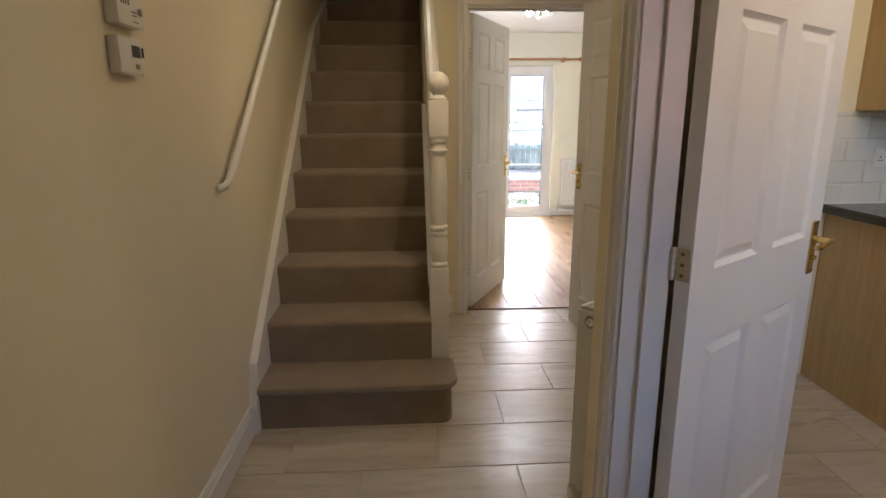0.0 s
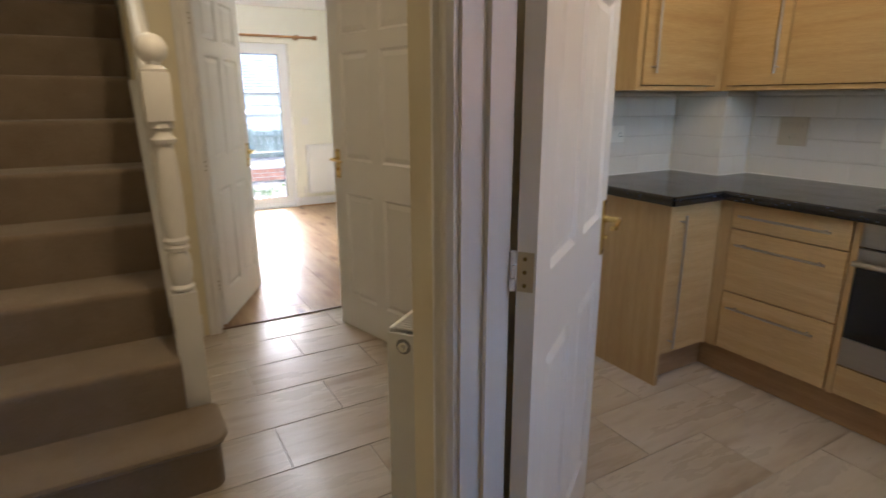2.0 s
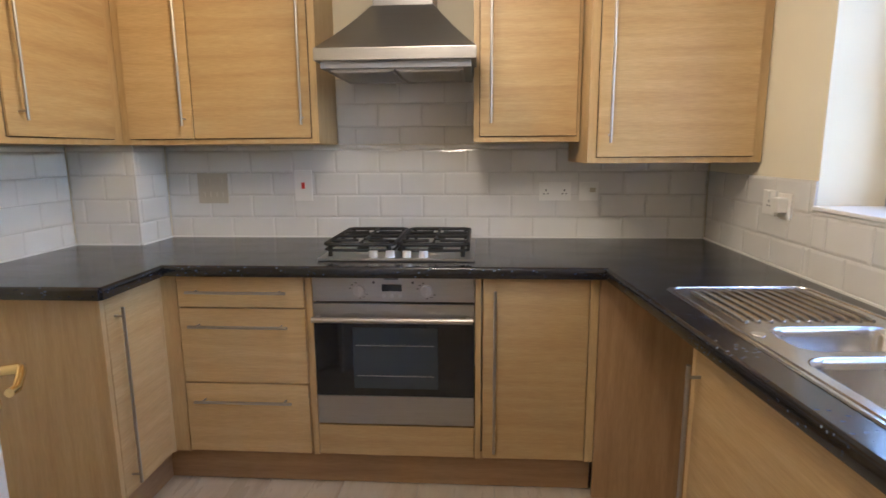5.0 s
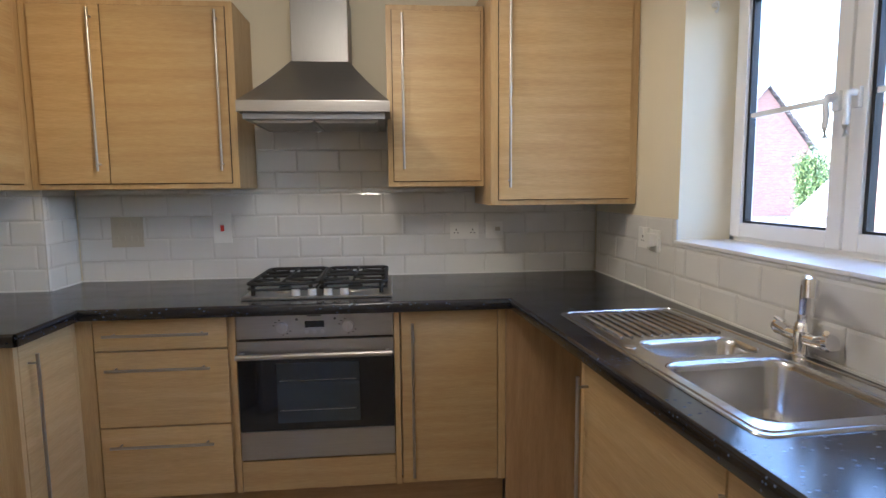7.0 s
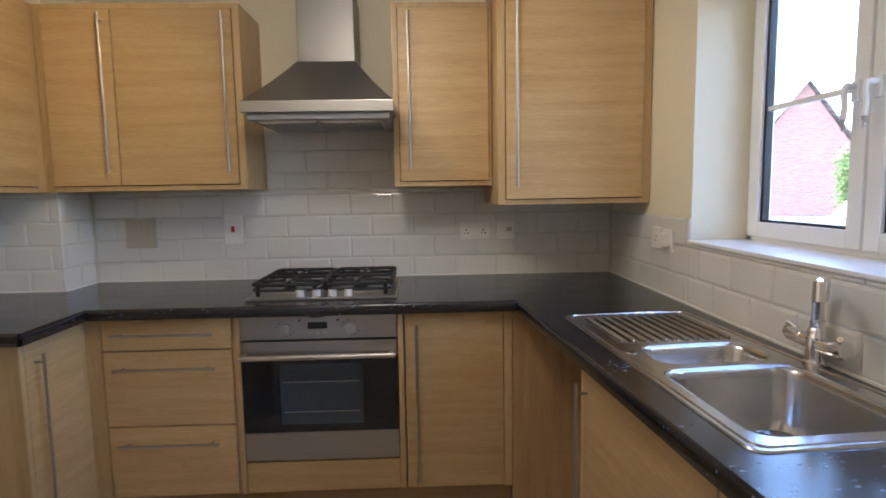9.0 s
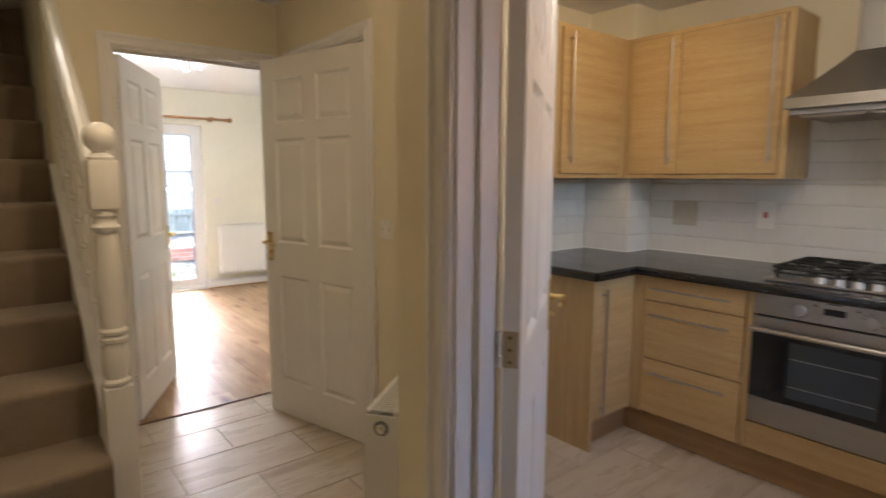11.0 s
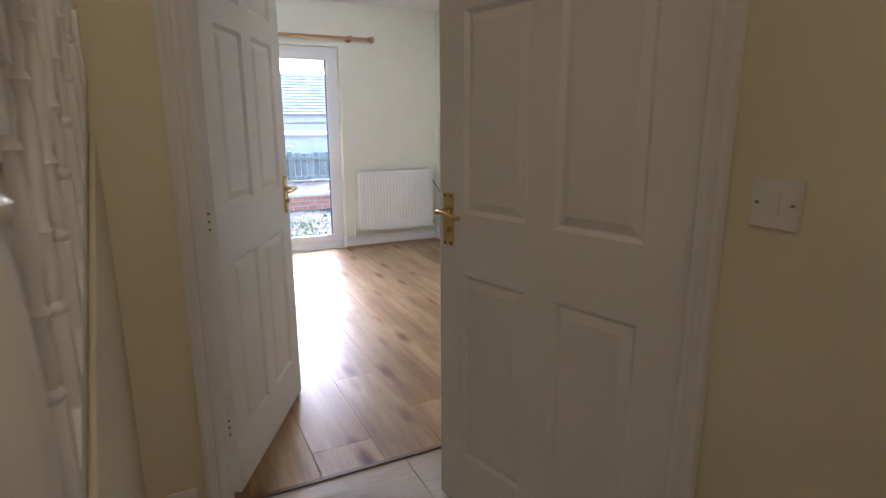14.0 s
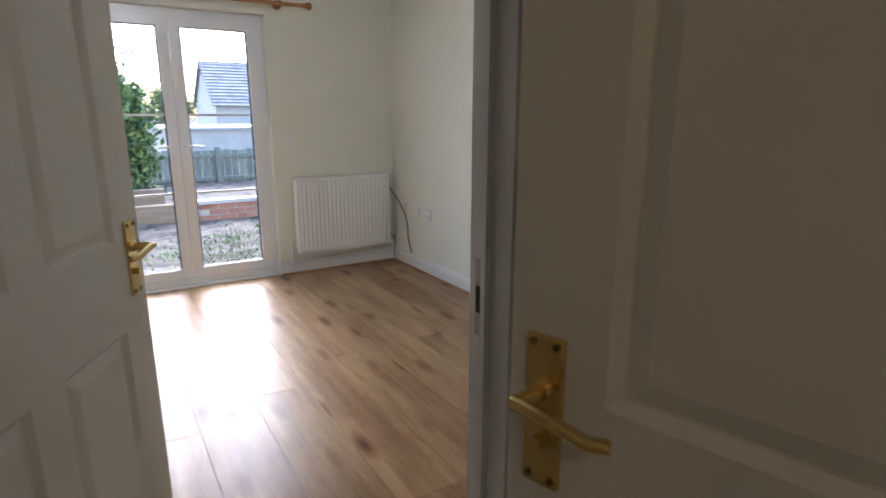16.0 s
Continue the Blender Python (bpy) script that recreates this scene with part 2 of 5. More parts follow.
LEAF = mat("green_leaves", (0.07, 0.13, 0.03), 0.6)
lr = node(LEAF, "ShaderNodeNewGeometry")
link(LEAF, ramp(LEAF, lr.outputs["Random Per Island"], [(0.0, (0.05, 0.10, 0.04)), (0.5, (0.11, 0.18, 0.05)), (1.0, (0.22, 0.28, 0.08))]), bsdf(LEAF).inputs["Base Color"])
BARK = paint("brown_bark", (0.12, 0.09, 0.06), 0.9, 0.3, 0.5)
RENDERM = paint("pale_rendered_wall", (0.62, 0.58, 0.52), 0.85, 0.08, 0.2)


# ---- mesh helpers ----
def thing(name, label, category, at=(0, 0, 0), rz=0, group=""):
    ob = new(name)
    ob.matrix_basis = pose(*at, 0, 0, rz)
    return tagged(ob, label, category, group)


def part(name, bm, material, parent=None, label="", kind="", smooth=False):
    me = bpy.data.meshes.new(name)
    bmesh.ops.recalc_face_normals(bm, faces=bm.faces)
    bm.to_mesh(me)
    bm.free()
    me.materials.append(material)
    if smooth:
        for p in me.polygons:
            p.use_smooth = True
        me.set_sharp_from_angle(angle=radians(40))
    ob = new(name, me)
    ob.parent = parent
    return tagged(ob, label, kind=kind)


def box(bm, x0, y0, z0, x1, y1, z1, bevel=0.0):
    r = bmesh.ops.create_cube(bm, size=1)
    vs = r["verts"]
    bmesh.ops.scale(bm, vec=(abs(x1 - x0), abs(y1 - y0), abs(z1 - z0)), verts=vs)
    bmesh.ops.translate(bm, vec=((x0 + x1) / 2, (y0 + y1) / 2, (z0 + z1) / 2), verts=vs)
    if bevel:
        bmesh.ops.bevel(bm, geom=list({e for v in vs for e in v.link_edges}), offset=bevel, segments=2, profile=0.7, affect="EDGES")


def boxes(*bs, bevel=0.0):
    bm = bmesh.new()
    for b in bs:
        box(bm, *b, bevel=bevel)
    return bm


def rod(bm, a, b, r, r2=None, n=14):
    a, b = Vector(a), Vector(b)
    q = (b - a).to_track_quat("Z", "Y").to_matrix().to_4x4()
    bmesh.ops.create_cone(bm, cap_ends=True, segments=n, radius1=r, radius2=r if r2 is None else r2, depth=(b - a).length, matrix=Matrix.Translation((a + b) / 2) @ q)


def lathe(bm, prof, at=(0, 0, 0), n=24, m=None):
    m = m or Matrix.Translation(at)
    rings = [[bm.verts.new(m @ Vector((r * math.cos(2 * math.pi * k / n), r * math.sin(2 * math.pi * k / n), z))) for k in range(n)] for r, z in prof]
    for a, b in zip(rings, rings[1:]):
        for k in range(n):
            bm.faces.new((a[k], a[(k + 1) % n], b[(k + 1) % n], b[k]))
    bm.faces.new(rings[0][::-1])
    bm.faces.new(rings[-1])


def prism(bm, pts, z0, z1, bevel=0.0):
    lo = [bm.verts.new((x, y, z0)) for x, y in pts]
    hi = [bm.verts.new((x, y, z1)) for x, y in pts]
    n = len(pts)
    bm.faces.new(lo[::-1])
    top = bm.faces.new(hi)
    for k in range(n):
        bm.faces.new((lo[k], lo[(k + 1) % n], hi[(k + 1) % n], hi[k]))
    if bevel:
        bmesh.ops.bevel(bm, geom=list(top.edges), offset=bevel, segments=2, affect="EDGES")


def tube(bm, pts, r, n=10):
    pts = [Vector(p) for p in pts]
    rings = []
    for k, p in enumerate(pts):
        d = (pts[min(k + 1, len(pts) - 1)] - pts[max(k - 1, 0)]).normalized()
        q = d.to_track_quat("Z", "Y").to_matrix()
        rings.append([bm.verts.new(p + q @ Vector((r * math.cos(2 * math.pi * j / n), r * math.sin(2 * math.pi * j / n), 0))) for j in range(n)])
    for a, b in zip(rings, rings[1:]):
        for j in range(n):
            bm.faces.new((a[j], a[(j + 1) % n], b[(j + 1) % n], b[j]))
    bm.faces.new(rings[0][::-1])
    bm.faces.new(rings[-1])


def sidepoly(bm, pts, x0, x1):
    """A prism along x of a polygon in y, z."""
    lo = [bm.verts.new((x0, y, z)) for y, z in pts]
    hi = [bm.verts.new((x1, y, z)) for y, z in pts]
    n = len(pts)
    bm.faces.new(lo)
    bm.faces.new(hi[::-1])
    for k in range(n):
        bm.faces.new((lo[k], hi[k], hi[(k + 1) % n], lo[(k + 1) % n]))


def structure(name, bm, material, label, smooth=False):
    return part(name, bm, material, None, label, "structure", smooth)


# ---- plan ----
CH = 2.345            # ceiling height
XW = 0.41            # hall west wall
XK, XK2 = 1.60, 1.70  # wall between hall and kitchen
XB = 2.35            # short hall wall with the cupboard door
YT = 4.07            # wall between hall and lounge
XE = 4.16            # kitchen east wall
YS = 0.125           # kitchen window wall
YN = 3.00            # kitchen north wall
YF = 7.77            # lounge garden wall
XR = 4.005            # lounge east wall
DH = 1.985           # door opening height
YH = -1.1            # hall south wall

structure("wall_west", boxes((XW - 0.12, YH, 0, XW, YT + 3.2, 5.0)), CREAM, "cream painted hall and stair wall")
structure("wall_south", boxes((XW - 0.12, YH - 0.12, 0, XK2, YH, CH)), CREAM, "cream painted wall at the front of the hall")
structure("wall_kitchen_door", boxes((XK, YH, 0, XK2, 0.745, CH), (XK, 0.745, DH + 0.025, XK2, 1.61, CH)), CREAM, "cream painted wall with the kitchen doorway")
bm = bmesh.new()
prism(bm, [(XK, 1.61), (XK2, 1.61), (XK2, 1.70), (2.45, 2.27), (2.45, 3.06), (XB, 3.06), (XB, 2.345), (XK, 1.775)], 0, CH)
structure("wall_diagonal", bm, CREAM, "cream painted angled wall between hall and kitchen")
structure("wall_cupboard_door", boxes((XB, 3.06, DH + 0.025, 2.45, 3.92, CH), (XB, 3.92, 0, 2.45, YT, CH)), CREAM, "cream painted wall over the cupboard door")
structure("wall_cupboard", boxes((2.45, YT - 0.02, 0, XR + 0.3, YT + 0.1, CH), (XE + 0.02, 3.1, 0, XE + 0.12, YT - 0.02, CH)), CREAM, "plain cupboard walls")
structure("wall_lounge_door", boxes((1.212, YT, 0, 1.465, YT + 0.10, CH), (1.465, YT, DH + 0.025, 2.346, YT + 0.10, CH), (2.346, YT, 0, 2.45, YT + 0.10, CH)), CREAM, "cream painted wall with the lounge doorway")
structure("wall_kitchen_north", boxes((2.45, YN, 0, XE + 0.12, YN + 0.10, CH)), CREAM, "cream painted kitchen wall")
structure("wall_kitchen_box", boxes((3.91, 2.69, 0, XE, YN, CH)), CREAM, "cream painted boxed corner")
structure("wall_kitchen_east", boxes((XE, -0.13, 0, XE + 0.12, YN, CH)), CREAM, "cream painted kitchen wall")
WX0, WX1, WZ0, WZ1 = 2.10, 3.33, 1.13, 2.06
structure("wall_kitchen_window", boxes((XK2, -0.13, 0, XE, YS, WZ0), (XK2, -0.13, WZ1, XE, YS, CH), (XK2, -0.13, WZ0, WX0, YS, WZ1), (WX1, -0.13, WZ0, XE, YS, WZ1)), CREAM, "cream painted wall with the kitchen window")
structure("ceiling_kitchen", boxes((XK2, -0.13, CH, XE + 0.12, 2.75, CH + 0.12), (2.45, 2.75, CH, XE + 0.12, YT + 0.1, CH + 0.12)), CEIL, "white kitchen ceiling")
structure("ceiling_hall", boxes((XW, YH, CH, XK2, 2.75, CH + 0.2), (1.30, 2.75, CH, 2.45, YT, CH + 0.2)), CEIL, "white hall ceiling")
structure("ceiling_lounge", boxes((-0.6, YT, CH, XR + 0.12, YF + 0.2, CH + 0.15)), CEIL, "white lounge ceiling")
FX0, FX1, FZ1 = 1.68, 2.985, 1.95
structure("wall_lounge_garden", boxes((-0.6, YF, 0, FX0, YF + 0.26, CH), (FX1, YF, 0, XR + 0.12, YF + 0.26, CH), (FX0, YF, FZ1, FX1, YF + 0.26, CH)), LOUNGE, "pale cream wall with glazed garden doors")
structure("wall_lounge_east", boxes((XR, YT + 0.1, 0, XR + 0.12, YF, CH)), LOUNGE, "pale cream lounge wall")
structure("wall_lounge_west", boxes((-0.6, YT + 3.3, 0, -0.5, YF, CH), (-0.6, YT + 3.2, 0, 1.40, YT + 3.3, CH)), LOUNGE, "pale cream lounge wall")
structure("wall_stair_lounge", boxes((1.212, YT + 0.10, 0, 1.32, YT + 3.2, 5.0)), LOUNGE, "wall between stairs and lounge")
structure("wall_stairwell", boxes((1.30, 2.75, CH + 0.2, 1.40, YT + 0.10, 5.0), (1.212, YT, CH, 1.298, YT + 0.098, 5.0), (XW, 2.63, CH + 0.2, 1.40, 2.75, 5.0), (XW, 5.90, 0, 1.21, 6.0, 5.0)), CREAM, "cream painted stairwell walls")
structure("ceiling_stairwell", boxes((XW, 2.63, 5.0, 1.40, YT + 3.3, 5.1)), CEIL, "white ceiling over the stairs")


def skirting(name, x0, y0, x1, y1, h=0.10, t=0.016):
    """Skirting along a line; it stands to the left of the way from the first to the second end."""
    d = Vector((x1 - x0, y1 - y0, 0))
    n, u = d.length, d.normalized()
    s = Vector((-u.y, u.x, 0))
    prof = [(0, 0), (t, 0), (t, h * 0.72), (t * 0.72, h * 0.78), (t * 0.72, h * 0.86), (t * 0.35, h), (0, h)]
    bm = bmesh.new()
    a = [bm.verts.new(Vector((x0, y0, z)) + s * q) for q, z in prof]
    b = [bm.verts.new(Vector((x1, y1, z)) + s * q) for q, z in prof]
    bm.faces.new(a)
    bm.faces.new(b[::-1])
    for k in range(len(prof)):
        bm.faces.new((a[k], b[k], b[(k + 1) % len(prof)], a[(k + 1) % len(prof)]))
    return structure(name, bm, GLOSS, "white gloss skirting board")


skirting("baseboard", XW, 2.60, XW, YH, 0.13)
skirting("baseboard", XW, YH, XK, YH, 0.13)
skirting("baseboard", XK, YH, XK, 0.68, 0.13)
skirting("baseboard", XK + 0.01, 1.782, XB, 2.345, 0.13)
skirting("baseboard", XB, 2.345, XB, 3.03, 0.13)
skirting("baseboard", 1.395, YT, 1.31, YT, 0.13)
skirting("baseboard", XR, YT + 0.1, XR, YF, 0.11)
skirting("baseboard", XR, YF, FX1 - 0.002, YF, 0.11)
skirting("baseboard", FX1, YF, FX1, YF + 0.06, 0.11)
skirting("baseboard", FX0, YF, 1.40, YF, 0.11)
structure("trim", boxes((XR - 0.022, YT + 0.2, 0.0, XR - 0.016, YF - 0.03, 0.012), (FX1, YF - 0.024, 0.0, XR - 0.03, YF - 0.016, 0.012)), POLE, "thin brown edge strip along the lounge skirting")


# ---- door frames ----
def architrave_profile(bm, path, n, w=0.062, t=0.018):
    """Mitred moulding round a doorway; path: corners with the outward way of the moulding's width, n: way off the wall."""
    prof = [(0, 0), (0, 0.010), (0.010, t), (0.022, t), (0.026, 0.012), (0.040, 0.014), (0.050, 0.020), (w, 0.018), (w, 0)]
    rings = [[bm.verts.new(p + o * a + n * b) for a, b in prof] for p, o in path]
    for a, b in zip(rings, rings[1:]):
        for k in range(len(prof)):
            bm.faces.new((a[k], a[(k + 1) % len(prof)], b[(k + 1) % len(prof)], b[k]))
    bm.faces.new(rings[0])
    bm.faces.new(rings[-1][::-1])


def doorway(num, along, at, a0, a1, depth0, depth1, sides=(1, -1), short=0):
    """Lining and architraves. along: 'x' or 'y', the wall's way; at: unused plane; a0, a1: opening; depth0, depth1: the wall's faces."""
    frame_ob = thing("door_frame", "white gloss painted door lining and moulded architrave", "door frame")
    frame_ob["kind"] = "structure"
    t = 0.028
    def bx(p0, p1, q0, q1, z0, z1):
        return (p0, q0, z0, p1, q1, z1) if along == "x" else (q0, p0, z0, q1, p1, z1)
    e = 0.002
    part("lining", boxes(bx(a0 - t, a0, depth0 - e, depth1 + e, 0, DH), bx(a1, a1 + t, depth0 - e, depth1 + e, 0, DH), bx(a0 - t, a1 + t, depth0 - e, depth1 + e, DH, DH + t)), GLOSS, frame_ob)
    for s in sides:
        q = (depth1 if s > 0 else depth0) + s * e
        V = (lambda a, z: Vector((a, q, z))) if along == "x" else (lambda a, z: Vector((q, a, z)))
        W = (lambda a, z: Vector((a, 0, z))) if along == "x" else (lambda a, z: Vector((0, a, z)))
        nn = Vector((0, s, 0)) if along == "x" else Vector((s, 0, 0))
        g = 0.008
        bm = bmesh.new()
        run = [(V(a0 - g, 0), W(-1, 0)), (V(a0 - g, DH + g), W(-1, 1)), (V(a1 + g, DH + g), W(1, 1)), (V(a1 + g, 0), W(1, 0))]
        if s == short:
            run = run[:2] + [(V(a1 + g, DH + g), W(0, 1))]
        architrave_profile(bm, run, nn)
        part("architrave", bm, GLOSS, frame_ob)
    return frame_ob


def stops(frame_ob, *bs):
    part("door_stop", boxes(*bs), GLOSS, frame_ob)


fk = doorway(1, "y", 0, 0.755, 1.582, XK, XK2, short=1)
stops(fk, (XK + 0.045, 1.570, 0, XK + 0.057, 1.582, DH), (XK + 0.045, 0.755, 0, XK + 0.057, 0.767, DH), (XK + 0.045, 0.767, DH - 0.012, XK + 0.057, 1.57, DH))
fl = doorway(2, "x", 0, 1.493, 2.318, YT, YT + 0.10)
stops(fl, (1.493, YT + 0.045, 0, 1.505, YT + 0.057, DH), (2.306, YT + 0.045, 0, 2.318, YT + 0.057, DH), (1.505, YT + 0.045, DH - 0.012, 2.306, YT + 0.057, DH))
fb = doorway(3, "y", 0, 3.10, 3.89, XB, 2.45, (-1,))


# ---- doors ----
def leaf(w, h, t=0.036):
    """A moulded six-panel leaf from the hinge at x = 0, thickness along y."""
    bm = bmesh.new()
    xs = [0, 0.105, w / 2 - 0.045, w / 2 + 0.045, w - 0.105, w]
    zs = [0, 0.19, 0.80, 0.985, 1.545, 1.63, 1.86, h]
    for y, flip in ((0, False), (t, True)):
        g = [[bm.verts.new((x, y, z)) for z in zs] for x in xs]
        cells = []
        for i in range(5):
            for j in range(7):
                q = (g[i][j], g[i + 1][j], g[i + 1][j + 1], g[i][j + 1])
                f = bm.faces.new(q[::-1] if flip else q)
                if i in (1, 3) and j in (1, 3, 5):
                    cells.append(f)
        bm.normal_update()
        n = Vector((0, -1, 0)) if flip else Vector((0, 1, 0))
        for f in cells:
            for th, dz in ((0.016, 0.0110), (0.005, 0.0), (0.032, -0.009)):
                bmesh.ops.inset_region(bm, faces=[f], thickness=th, depth=0, use_boundary=True)
                bmesh.ops.translate(bm, vec=n * dz, verts=f.verts)
        if not flip:
            first = g
    s = g
    for i in range(5):
        bm.faces.new((first[i][0], s[i][0], s[i + 1][0], first[i + 1][0]))
        bm.faces.new((first[i][7], first[i + 1][7], s[i + 1][7], s[i][7]))
    for j in range(7):
        bm.faces.new((first[0][j], first[0][j + 1], s[0][j + 1], s[0][j]))
        bm.faces.new((first[5][j], s[5][j], s[5][j + 1], first[5][j + 1]))
    return bm


def lever(door, x, z, y, s, label="brass"):
    """A lever on a back plate; s: which way it stands off the leaf."""
    h = thing("door_handle", "", "")
    h.parent = door
    for k in ("label", "category"):
        if k in h:
            del h[k]
    tagged(h, "polished brass lever handle on a long plate")
    part("back_plate", boxes((x - 0.021, y, z - 0.105, x + 0.021, y + s * 0.006, z + 0.055), bevel=0.002), BRASS, h)
    bm = bmesh.new()
    rod(bm, (x, y, z), (x, y + s * 0.045, z), 0.009)
    rod(bm, (x, y, z), (x, y + s * 0.014, z), 0.014, 0.010)
    pts = [(x + 0.006, y + s * 0.047, z), (x - 0.016, y + s * 0.050, z + 0.002), (x - 0.045, y + s * 0.050, z - 0.002), (x - 0.072, y + s * 0.048, z - 0.008), (x - 0.090, y + s * 0.041, z - 0.007)]
    tube(bm, pts, 0.0070)
    part("lever", bm, BRASS, h, smooth=True)
    bm = bmesh.new()
    rod(bm, (x, y, z - 0.055), (x, y + s * 0.016, z - 0.055), 0.007)
    part("lock_knob", bm, BRASS, h, smooth=True)
    for dx in (-0.013, 0.013):
        for dz in (0.047, -0.097):
            bm = bmesh.new()
            rod(bm, (x + dx, y, z + dz), (x + dx, y + s * 0.0075, z + dz), 0.004, n=8)
            part("screw", bm, SCREW, h)
    return h


def hinge(parent, z, plate=TARNISH, knob=GLOSS):
    h = part("hinge", boxes((-0.0035, 0.004, z - 0.037, -0.0005, 0.034, z + 0.037)), plate, parent)
    for k in range(3):
        bm = bmesh.new()
        rod(bm, (-0.002, 0.042, z - 0.037 + k * 0.025), (-0.002, 0.042, z - 0.0135 + k * 0.025), 0.0065)
        part("knuckle", bm, knob, h, smooth=True)
        bm = bmesh.new()
        rod(bm, (-0.0005, 0.02, z - 0.025 + k * 0.025), (-0.0055, 0.02, z - 0.025 + k * 0.025), 0.004, n=8)
        part("screw", bm, SCREW, h)


def door(name, label, at, rz, w, mirror=False):
    d = thing(name, label, "door", at, rz)
    d["kind"] = "structure"
    part("leaf", leaf(w, 1.965), DOORW, d)
    return d


HANDZ = 0.98
dk = door("door_1", "white six-panel kitchen door standing open beside the angled wall", (1.7315, 1.543, 0.008), 35.3, 0.755)
lever(dk, 0.708, 0.97, 0.0, -1)
lever(dk, 0.708, 0.97, 0.036, 1)
for z in (0.25, 1.008, 1.72):
    hinge(dk, z)
part("latch_plate", boxes((0.7545, 0.008, 0.90, 0.7565, 0.028, 1.03)), BRASS, dk)
da = door("door_2", "white six-panel lounge door standing open into the lounge", (1.533, 4.160, 0.008), 62.5, 0.755)
lever(da, 0.708, 0.97, 0.0, -1)
lever(da, 0.708, 0.97, 0.036, 1)
for z in (0.25, 0.95, 1.72):
    hinge(da, z, GLOSS)
db = door("door_3", "white six-panel cupboard door standing slightly ajar in the hall", (2.385, 3.111, 0.008), 104.4, 0.785)
lever(db, 0.742, 0.985, 0.0, -1)
lever(db, 0.742, 0.985, 0.036, 1)
for z in (0.25, 1.0, 1.72):
    hinge(db, z, GLOSS)
part("latch_plate", boxes((0.7845, 0.008, 0.90, 0.7865, 0.028, 1.03)), BRASS, db)
part("strike_plate", boxes((2.3165, YT + 0.062, 0.90, 2.3178, YT + 0.086, 1.03)), HANDLE, fl)
part("strike_hole", boxes((2.3155, YT + 0.066, 0.94, 2.3164, YT + 0.082, 0.985)), DARK, fl)
structure("threshold", boxes((1.495, YT + 0.032, 0.001, 2.316, YT + 0.052, 0.007), bevel=0.002), wood("dark_threshold", (0.12, 0.06, 0.03), (0.17, 0.09, 0.045), (0.2, 0.11, 0.06), (1, 20, 20)), "dark wooden threshold strip")

# front door behind the walk
fd = door("door_4", "white panelled front door, closed", (0.62, YH + 0.003, 0.006), 0, 0.80)


# ---- stairs ----
NS, RISE, GO, SY = 10, 0.2045, 0.262, 2.62
SX0, SX1 = 0.445, 1.205
st = thing("staircase", "straight staircase with taupe carpet, white strings and turned balusters", "stairs")


def tread(k, x0, x1, y, z, deep):
    """One carpeted step with a rounded nose."""
    pts = [(y + 0.012, z - RISE), (y + 0.006, z - 0.050), (y + 0.001, z - 0.024), (y + 0.001, z - 0.012), (y + 0.006, z - 0.004), (y + 0.018, z), (y + deep, z), (y + deep, z - RISE)]
    bm = bmesh.new()
    sidepoly(bm, pts, x0, x1)
    return bm


for k in range(2, NS + 1):
    part("tread", tread(k, SX0, SX1, SY - 0.02 + (k - 1) * GO, k * RISE, GO + 0.03 if k < NS else 0.95), CARPET, st, smooth=True)
bm = bmesh.new()
out, yb = [], SY + 0.30
def curtail(g):
    a = [(SX0, yb), (SX0, SY + g)]
    for j in range(9):
        th = -math.pi / 2 + j * math.pi / 2 / 8
        a.append((1.255 - 0.0 + (0.075 - g) * math.cos(th) - 0.02, SY + 0.075 + (0.075 - g) * math.sin(th)))
    a.append((1.31 - g - 0.003, yb - 0.04))
    return a
rings = []
for g, z in ((0.022, 0.0), (0.022, RISE - 0.045), (0.004, RISE - 0.034), (-0.004, RISE - 0.02), (0.0, RISE - 0.007), (0.014, RISE)):
    rings.append([bm.verts.new((x, y, z)) for x, y in curtail(g)])
for a, b in zip(rings, rings[1:]):
    for j in range(len(a)):
        bm.faces.new((a[j], a[(j + 1) % len(a)], b[(j + 1) % len(a)], b[j]))
bm.faces.new(rings[-1])
bm.faces.new(rings[0][::-1])
part("tread", bm, CARPET, st, smooth=True)

PIVOT, YB = (SX1, 5.09), 5.90
for k, ends in ((11, ((SX0, 5.43), (SX0, YB - 0.002))), (12, ((0.66, YB - 0.002),)), (13, ((1.04, YB - 0.002),))):
    bm = bmesh.new()
    prism(bm, [PIVOT, *ends, (SX1, YB - 0.002)], (k - 1) * RISE, k * RISE, 0.012)
    part("winder", bm, CARPET, st)

SL = RISE / GO
def zs_(y, off):
    return (y - SY) * SL + RISE + off
yt, yk = YB, 4.72
bm = bmesh.new()
sidepoly(bm, [(2.60, 0), (2.60, 0.13), (2.66, zs_(2.62, 0.10)), (yk, zs_(yk, 0.11)), (yt, zs_(yk, 0.11) + 0.52), (yt, 0), (3.2, 0)], XW + 0.001, SX0)
part("wall_string", bm, GLOSS, st)
bm = bmesh.new()
sidepoly(bm, [(2.96, 0.10), (2.96, zs_(2.96, 0.05)), (YT - 0.002, zs_(YT, 0.05)), (YT - 0.002, zs_(YT, -0.30)), (3.2, 0.10)], SX1, SX1 + 0.035)
part("outer_string", bm, GLOSS, st)
bm = bmesh.new()
sidepoly(bm, [(2.98, zs_(2.98, 0.05)), (YT - 0.002, zs_(YT, 0.05)), (YT - 0.002, zs_(YT, 0.075)), (2.98, zs_(2.98, 0.075))], SX1 - 0.01, SX1 + 0.05)
part("base_rail", bm, GLOSS, st)
bm = bmesh.new()
